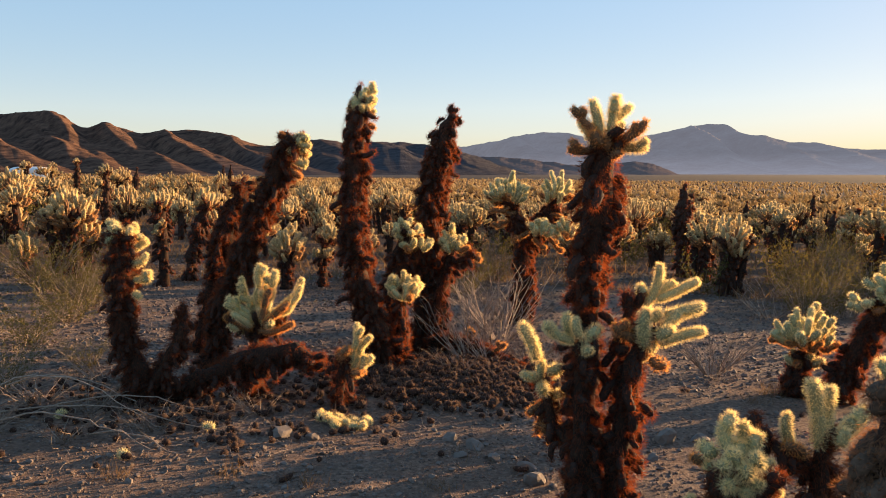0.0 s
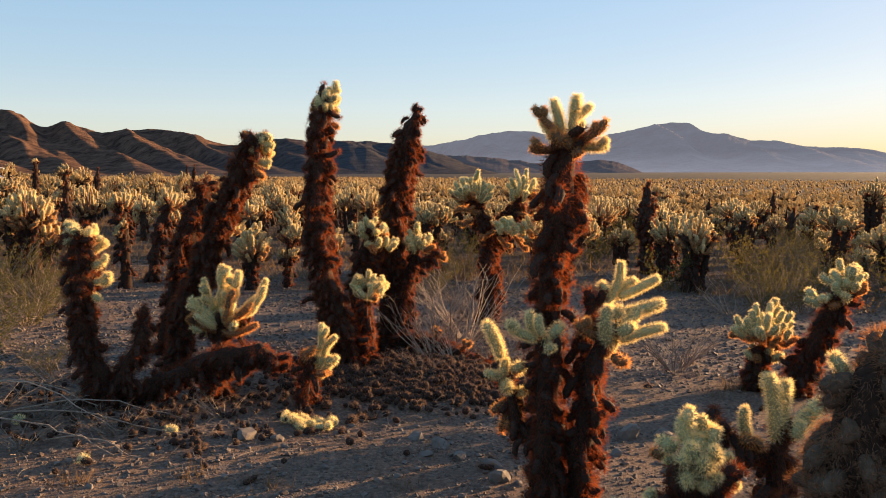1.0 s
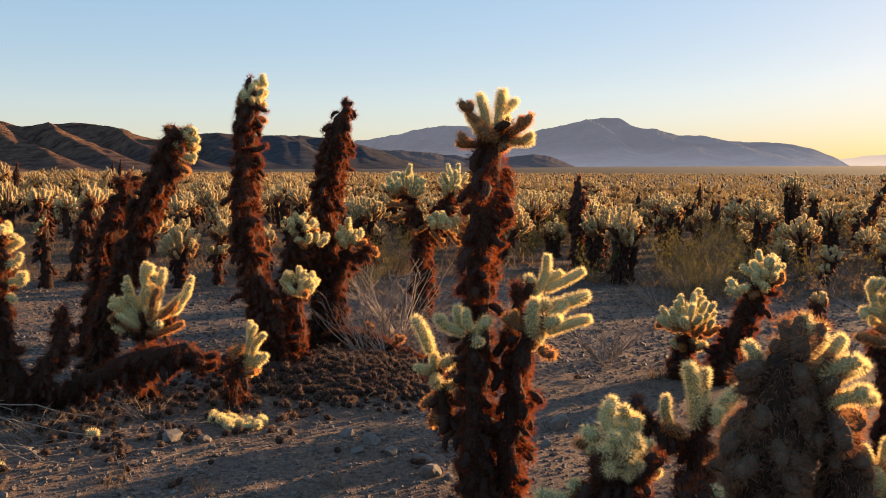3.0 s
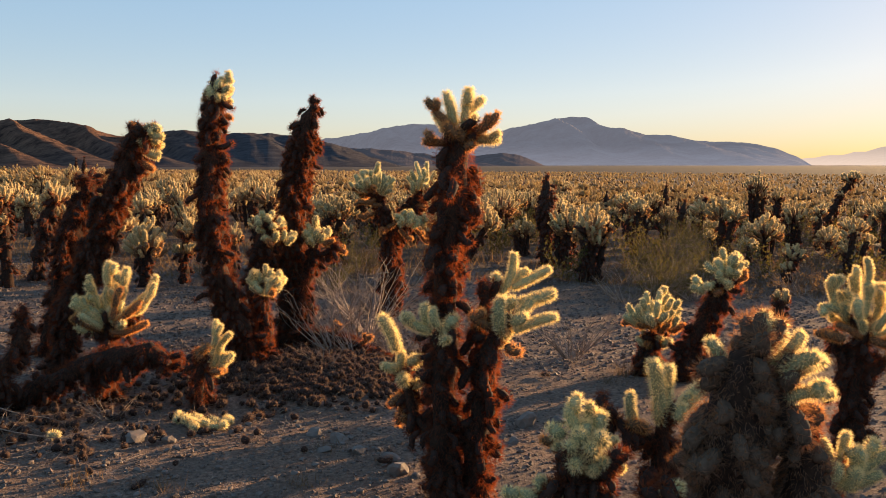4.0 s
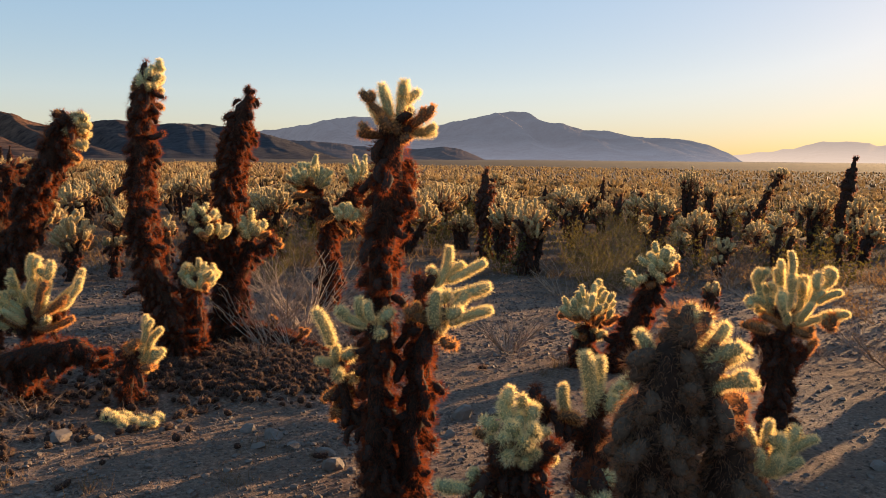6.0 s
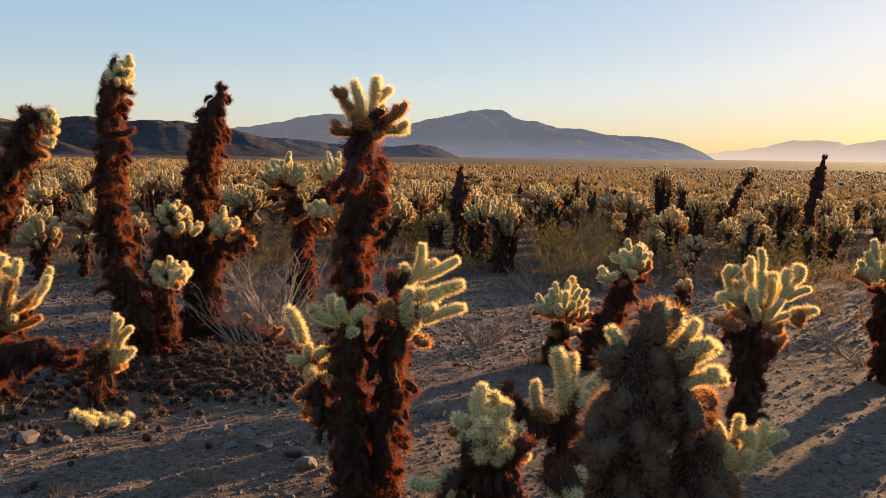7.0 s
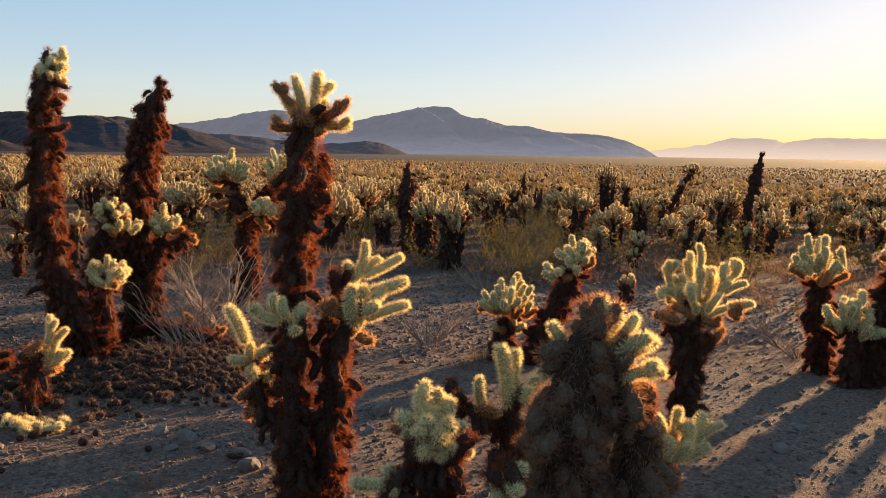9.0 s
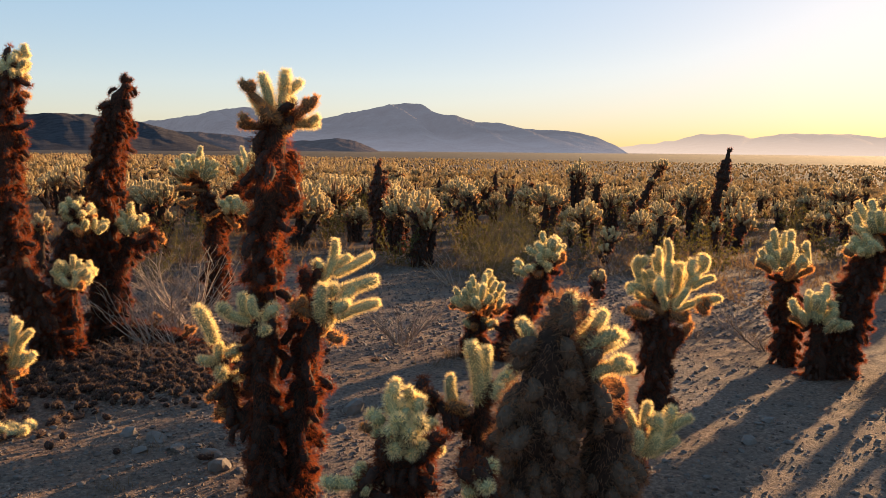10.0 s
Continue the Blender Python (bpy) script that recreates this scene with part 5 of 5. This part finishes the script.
def scatter_shrubs():
    rng = np.random.default_rng(77)
    text = "yellow-green creosote bush between the chollas"
    green = [shrub("creosote_bush", 0.8, 0.7, 34, 3600, 0.011, 501, text, "bush"), shrub("creosote_bush", 0.65, 0.9, 26, 2600, 0.012, 502, text, "bush")]
    dry = [shrub("dry_shrub", 0.6, 0.8, 16, 0, 0, 511, "leafless grey twiggy shrub", "bush"),
           shrub("dry_shrub", 0.35, 1.3, 14, 160, 0.008, 512, "low dry twiggy shrub", "bush", foliage=M_DRYLEAF)]

    def put(src, x, y, s):
        ob = copy_thing(src, pose(x, y, ground_z(x, y), 0, 0, rng.uniform(0, 360)))
        ob.scale = (s, s, s)
    for x, y, s in ((4.55, 10.4, 1.0), (5.1, 10.9, 1.05), (5.7, 12.2, 1.2), (6.2, 13.9, 1.2), (6.9, 13.2, 1.1), (7.4, 15.2, 1.2), (9.2, 18.6, 1.3), (-4.3, 9.9, 1.0), (-3.66, 8.4, 0.8), (-3.9, 9.4, 0.7), (-2.85, 5.75, 0.5), (-3.4, 7.2, 0.7), (-2.6, 6.4, 0.35), (0.3, 11.5, 0.9), (0.9, 13.5, 1.0), (-5.0, 10.6, 1.0)):
        put(green[int(rng.integers(2))], x, y, s)
    for x, y, s in ((0.4, 6.9, 0.7), (0.75, 7.0, 0.8), (0.9, 6.5, 0.6), (0.15, 6.3, 0.5), (0.35, 8.9, 1.2), (0.75, 9.6, 1.2), (0.2, 8.2, 0.9), (-0.2, 7.6, 0.8), (2.35, 7.1, 0.7), (0.25, 7.1, 1.1), (0.45, 7.6, 1.3), (0.6, 8.2, 1.3), (0.1, 7.4, 1.0), (2.2, 6.9, 0.9)):
        put(dry[0], x, y, s)
    for x, y, s in ((5.4, 6.3, 1.0), (5.0, 6.6, 0.8), (2.5, 6.4, 0.5), (2.2, 6.7, 0.5), (-2.5, 5.5, 0.9), (-2.1, 5.3, 0.7), (-2.0, 4.75, 0.6), (-2.35, 6.1, 0.9), (3.4, 8.6, 0.7), (-0.6, 8.4, 0.7), (-2.7, 5.1, 0.9), (-2.45, 4.7, 0.8), (-1.6, 5.0, 0.7), (-1.1, 5.35, 0.6), (5.7, 6.9, 1.2), (5.2, 5.9, 0.9), (4.4, 6.9, 0.8), (1.7, 4.2, 0.35), (3.6, 7.4, 0.9), (1.6, 8.2, 0.9), (5.2, 10.6, 1.4), (4.1, 10.4, 1.3), (6.2, 12.2, 1.6), (5.0, 12.6, 1.5), (7.2, 11.2, 1.5), (8.0, 12.6, 1.5), (6.6, 9.8, 1.3), (3.4, 12.4, 1.4), (7.6, 9.6, 1.3)):
        put(dry[1], x, y, s)
    rough = [shrub("creosote_bush", 0.75, 0.7, 12, 800, 0.026, 503, text, "bush"), shrub("dry_shrub", 0.5, 1.0, 9, 300, 0.02, 513, "low brown dry shrub among the chollas", "bush", foliage=M_DRYLEAF)]
    for _ in range(44):
        r, az = rng.uniform(12.5, 30), radians(rng.uniform(4, 52))
        put(rough[0], r * math.sin(az), r * math.cos(az), rng.uniform(0.7, 1.2))
    for _ in range(46):
        put(rough[1], rng.uniform(6.0, 16.0), rng.uniform(7.5, 16.0), rng.uniform(0.6, 1.1))
    for _ in range(110):
        r = math.sqrt(rng.uniform(13 ** 2, 52 ** 2))
        az = radians(rng.uniform(-40, 60))
        put(rough[0] if rng.random() < 0.5 else rough[1], r * math.sin(az), r * math.cos(az), rng.uniform(0.8, 1.5))
    for ob in green + dry + rough:
        for o in (*ob.children_recursive, ob):
            bpy.data.objects.remove(o)


scatter_shrubs()


def scatter_scrub():
    rng = np.random.default_rng(88)
    P = []
    for _ in range(7500):
        r = 13 + 116 * rng.random() ** 1.7
        az = radians(rng.uniform(-40, 62))
        x, y = r * math.sin(az), r * math.cos(az)
        if r < 15 and rng.random() < 0.6:
            continue
        z, h = ground_z(x, y), rng.uniform(0.1, 0.36)
        for _ in range(14):
            b = Vector((x + rng.normal(0, 0.2), y + rng.normal(0, 0.2), z - 0.02))
            d = Vector((rng.normal(0, 0.9), rng.normal(0, 0.9), 1)).normalized() * h * rng.uniform(0.5, 1.1)
            s = Vector((rng.normal(), rng.normal(), 0)).normalized() * (0.003 + 0.0004 * r)
            P += [tuple(b - s), tuple(b + s), tuple(b + d)]
    tagged(new("dry_scrub", mesh_of("dry_scrub", P, np.arange(len(P)).reshape(-1, 3), [M_DRYLEAF])), "dry brown scrub and grass between the chollas", "scrub", kind="stuff")


scatter_scrub()


# ---- stones and litter ----
def stone_mesh(seed, flat=0.6):
    rng = np.random.default_rng(seed)
    bm = bmesh.new()
    bmesh.ops.create_icosphere(bm, subdivisions=2, radius=1)
    o = Vector(rng.uniform(-50, 50, 3))
    for v in bm.verts:
        k = 1 + 0.45 * noise.noise(v.co * 1.1 + o) + 0.12 * noise.noise(v.co * 3.5 + o)
        v.co = Vector((v.co.x * k, v.co.y * k * 0.8, max(v.co.z * k, -0.5) * flat))
    for _ in range(9):
        n = Vector(rng.normal(0, 1, 3)).normalized()
        cut = rng.uniform(0.45, 0.8)
        for v in bm.verts:
            over = v.co.dot(n) - cut * (flat if abs(n.z) > 0.7 else 0.9)
            if over > 0:
                v.co -= n * over
    me = bpy.data.meshes.new("stone")
    bm.to_mesh(me)
    bm.free()
    me.materials.append(M_STONE)
    return me


def scatter_stones():
    rng = np.random.default_rng(5)
    kinds = [stone_mesh(s, rng.uniform(0.45, 0.8)) for s in range(10)]

    def put(x, y, s):
        ob = new("stone", kinds[int(rng.integers(10))])
        ob.matrix_world = pose(x, y, ground_z(x, y) + s * 0.12, rng.uniform(-12, 12), rng.uniform(-12, 12), rng.uniform(0, 360)) @ Matrix.Scale(s, 4)
        tagged(ob, "rough grey-brown desert stone half sunk in gravel", "stone", "stones on the desert floor")
    for x, y, s in ((1.3, 5.05, 0.10), (1.15, 4.75, 0.06), (0.2, 4.86, 0.08), (0.3, 4.65, 0.06), (0.05, 5.0, 0.06), (0.45, 4.5, 0.07), (0.12, 4.7, 0.05), (-0.87, 4.95, 0.09),
                    (-0.7, 4.9, 0.05), (0.46, 4.3, 0.07), (1.5, 5.1, 0.07), (1.75, 5.4, 0.06), (3.2, 3.9, 0.06), (3.6, 4.2, 0.05)):
        put(x, y, s)
    for _ in range(280):
        x, y = rng.uniform(-3.5, 5), 3.0 + 6.5 * rng.random() ** 1.6
        put(x, y, 0.012 + 0.03 * rng.random() ** 3.5)
    bm = bmesh.new()
    bmesh.ops.create_icosphere(bm, subdivisions=1, radius=1)
    ico = np.array([tuple(v.co) for v in bm.verts])
    tri = np.array([[v.index for v in f.verts] for f in bm.faces])
    bm.free()
    octa = np.array(((1, 0, 0), (-1, 0, 0), (0, 1, 0), (0, -1, 0), (0, 0, 1), (0, 0, -1)), dtype=float)
    eight = np.array(((0, 2, 4), (2, 1, 4), (1, 3, 4), (3, 0, 4), (2, 0, 5), (1, 2, 5), (3, 1, 5), (0, 3, 5)))
    items = []
    for shape, faces, n, s0, s1, jag, far in ((octa, eight, 42000, 0.004, 0.009, 0.25, 0), (ico, tri, 9000, 0.007, 0.018, 0.17, 0), (octa, eight, 30000, 0.010, 0.022, 0.25, 1)):
        x = rng.uniform(-3.6, 5.2, n) + rng.normal(0, 0.45, n)
        y = 3.0 + 5.5 * rng.random(n) ** 1.5 - (rng.random(n) < 0.2) * 2.6 * rng.random(n) ** 1.5
        if far:
            x, y = rng.uniform(-6.5, 8.5, n), rng.uniform(6.5, 15.5, n)
        keep = rng.random(n) < np.clip(1.15 - 0.35 * (x - 0.4), 0.3 + 0.5 * far, 1.0)
        x, y = x[keep], y[keep]
        n = len(x)
        s = s0 + s1 * rng.random(n) ** 2.5
        V = (shape[None] + rng.normal(0, jag, (n, len(shape), 3))) * s[:, None, None] * np.array((1, 0.85, 0.65))
        th = rng.uniform(0, 6.28, n)
        c, q = np.cos(th)[:, None], np.sin(th)[:, None]
        V = np.stack([V[:, :, 0] * c - V[:, :, 1] * q, V[:, :, 0] * q + V[:, :, 1] * c, V[:, :, 2]], -1)
        z = np.array([ground_z(a, b) for a, b in zip(x, y)])
        V += np.stack([x, y, z + s * 0.2], -1)[:, None, :]
        F = (faces[None] + (np.arange(n) * len(shape))[:, None, None]).reshape(-1, 3)
        items.append((V.reshape(-1, 3), F, np.zeros(len(F), dtype=int)))
    V, F, M = join_arrays(items)
    tagged(new("gravel", mesh_of("gravel", V, F, [M_STONE])), "loose grey-brown gravel on the soil", "gravel", kind="stuff")


scatter_stones()


def scatter_litter():
    rng = np.random.default_rng(9)

    def put(x, y, mesh, label, lift=0.016):
        ob = new("fallen_joint", mesh)
        th = rng.uniform(0, 6.28)
        a = Vector((x, y, ground_z(x, y) + lift))
        ob.matrix_world = along(a, a + Vector((math.cos(th), math.sin(th), rng.uniform(-0.1, 0.3))), rng.uniform(0, 6))
        tagged(ob, label, "cactus joint", "fallen joints")
    items = []
    bits = [joint_arrays(L, 0.022, 4, 6, 4, 0.012, 0.0020, RNG, 5, 6, RNG.uniform(-0.2, 0.2)) for L in (0.045, 0.05, 0.065)]
    for _ in range(2300):
        q, th = math.sqrt(rng.random()), rng.uniform(0, 6.28)
        x, y = 0.1 + 0.85 * q * math.cos(th) + rng.normal(0, 0.25), 6.3 + 0.6 * q * math.sin(th) + rng.normal(0, 0.2)
        if rng.random() < 0.1:
            x, y = rng.normal(-1.5, 0.7), rng.normal(5.3, 0.4)
        a = Vector((x, y, ground_z(x, y) + 0.008 + 0.04 * rng.random() ** 2))
        th = rng.uniform(0, 6.28)
        items.append(moved(bits[int(rng.integers(3))], along(a, a + Vector((math.cos(th), math.sin(th), rng.uniform(-0.2, 0.5))), rng.uniform(0, 6)) @ Matrix.Scale(rng.uniform(0.55, 1.2), 4)))
    for _ in range(1500):
        x, y = (rng.normal(0.2, 0.75), rng.normal(6.45, 0.42)) if rng.random() < 0.75 else (rng.normal(-1.4, 0.8), rng.normal(5.2, 0.4))
        th = rng.uniform(0, 6.28)
        way = (math.cos(th), math.sin(th), rng.uniform(-0.1, 0.5))
        V, F, M = thin_tube(strand((x, y, ground_z(x, y) + 0.012), way, rng.uniform(0.04, 0.16), 0.0022, rng, 1.0, 3))
        items.append((V, F, M + 2))
    V, F, M = join_arrays(items)
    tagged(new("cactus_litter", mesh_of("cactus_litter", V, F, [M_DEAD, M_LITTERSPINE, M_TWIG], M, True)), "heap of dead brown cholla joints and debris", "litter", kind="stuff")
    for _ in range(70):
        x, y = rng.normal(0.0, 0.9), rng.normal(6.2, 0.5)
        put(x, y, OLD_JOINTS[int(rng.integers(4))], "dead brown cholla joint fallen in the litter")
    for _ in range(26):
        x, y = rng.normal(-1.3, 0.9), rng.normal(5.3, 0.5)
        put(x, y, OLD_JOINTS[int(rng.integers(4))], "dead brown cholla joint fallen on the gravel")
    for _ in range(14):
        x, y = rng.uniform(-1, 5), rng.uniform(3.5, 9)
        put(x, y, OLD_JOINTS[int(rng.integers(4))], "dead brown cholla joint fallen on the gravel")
    for x, y in ((-0.64, 5.17), (-0.57, 5.25), (-0.46, 5.13), (-0.71, 5.22), (-0.58, 5.10), (-0.52, 5.18), (-0.66, 5.28), (-0.41, 5.20), (-0.57, 5.15), (-0.62, 5.22), (-0.48, 5.22), (-0.44, 5.16), (-1.6, 4.5), (-2.2, 5.1), (-1.25, 4.95)):
        put(x, y, NEAR_JOINTS[0.10 if y > 5.19 else 0.06][int(rng.integers(3))], "pale green living cholla joint fallen on the gravel", 0.024)


scatter_litter()


def dry_branch(points, label):
    V, F, M = thin_tube(points, 6)
    tagged(new("dry_branch", mesh_of("dry_branch", V, F, [M_TWIG], M, True)), label, "branch")


def build_branches():
    rng = np.random.default_rng(21)
    for x, y, x2, y2, h in ((-2.9, 5.6, -1.75, 5.3, 0.16), (-2.7, 5.0, -1.2, 4.9, 0.12), (-2.5, 4.75, -1.45, 4.55, 0.16), (-2.9, 5.3, -1.6, 5.0, 0.24), (-2.4, 5.2, -1.3, 5.25, 0.1), (-1.9, 4.8, -1.3, 4.5, 0.07)):
        pts = []
        for i in range(13):
            f = i / 12
            a, c = x + (x2 - x) * f + rng.normal(0, 0.01), y + (y2 - y) * f + rng.normal(0, 0.012)
            pts.append((a, c, ground_z(a, c) + 0.012 + h * math.sin(math.pi * f) + rng.normal(0, 0.006), 0.0065 * (1 - 0.6 * f)))
        dry_branch(pts, "thin arched dry branch over the gravel")


build_branches()


def dry_grass():
    rng = np.random.default_rng(4)
    for x, y, n, h in ((2.4, 6.25, 90, 0.16), (2.2, 6.05, 60, 0.12), (-1.0, 4.3, 60, 0.10), (-0.6, 4.2, 50, 0.09), (0.15, 4.75, 40, 0.08), (0.7, 4.1, 40, 0.08), (-1.5, 4.2, 70, 0.12), (0.0, 4.2, 40, 0.07), (3.2, 5.9, 40, 0.1)):
        P = []
        for _ in range(n):
            b = Vector((rng.normal(0, 0.05), rng.normal(0, 0.05), 0))
            d = Vector((rng.normal(0, 0.5), rng.normal(0, 0.5), 1)).normalized() * h * rng.uniform(0.5, 1.1)
            s = Vector((rng.normal(), rng.normal(), 0)).normalized() * 0.0015
            P += [b - s, b + s, b + d]
        ob = new("dry_grass_tuft", mesh_of("dry_grass_tuft", [tuple(p) for p in P], np.arange(len(P)).reshape(-1, 3), [M_DRYLEAF]))
        ob.location = (x, y, ground_z(x, y))
        tagged(ob, "dry straw-coloured grass tuft in the gravel", "grass", kind="stuff")


dry_grass()


# ---- a parked van far behind the field ----
def build_van():
    x, y = -62.0, 122.0
    z = ground_z(x, y)
    ob = thing("parked_van", pose(x, y, z, 0, 0, 25), "white van parked far behind the chollas", "van")
    bm = bmesh.new()
    bmesh.ops.create_icosphere(bm, subdivisions=4, radius=1)
    for v in bm.verts:
        q = [math.copysign(abs(c) ** 0.55, c) for c in v.co]
        v.co = Vector((q[0] * 2.9, q[1] * 1.1, 1.3 + q[2] * 1.05))
    me = bpy.data.meshes.new("body")
    bm.to_mesh(me)
    bm.free()
    me.materials.append(M_WHITE)
    part("body", me, ob)
    for s in (-1, 1):
        for wx in (-1.9, 1.9):
            bm = bmesh.new()
            bmesh.ops.create_cone(bm, cap_ends=True, segments=20, radius1=0.34, radius2=0.34, depth=0.22, matrix=Matrix.Translation((wx, s * 0.98, 0.34)) @ Matrix.Rotation(radians(90), 4, "X"))
            bmesh.ops.bevel(bm, geom=bm.edges[:], offset=0.03, segments=2, affect="EDGES")
            me = bpy.data.meshes.new("wheel")
            bm.to_mesh(me)
            bm.free()
            me.materials.append(M_RUBBER)
            part("wheel", me, ob, "black tyre")


build_van()
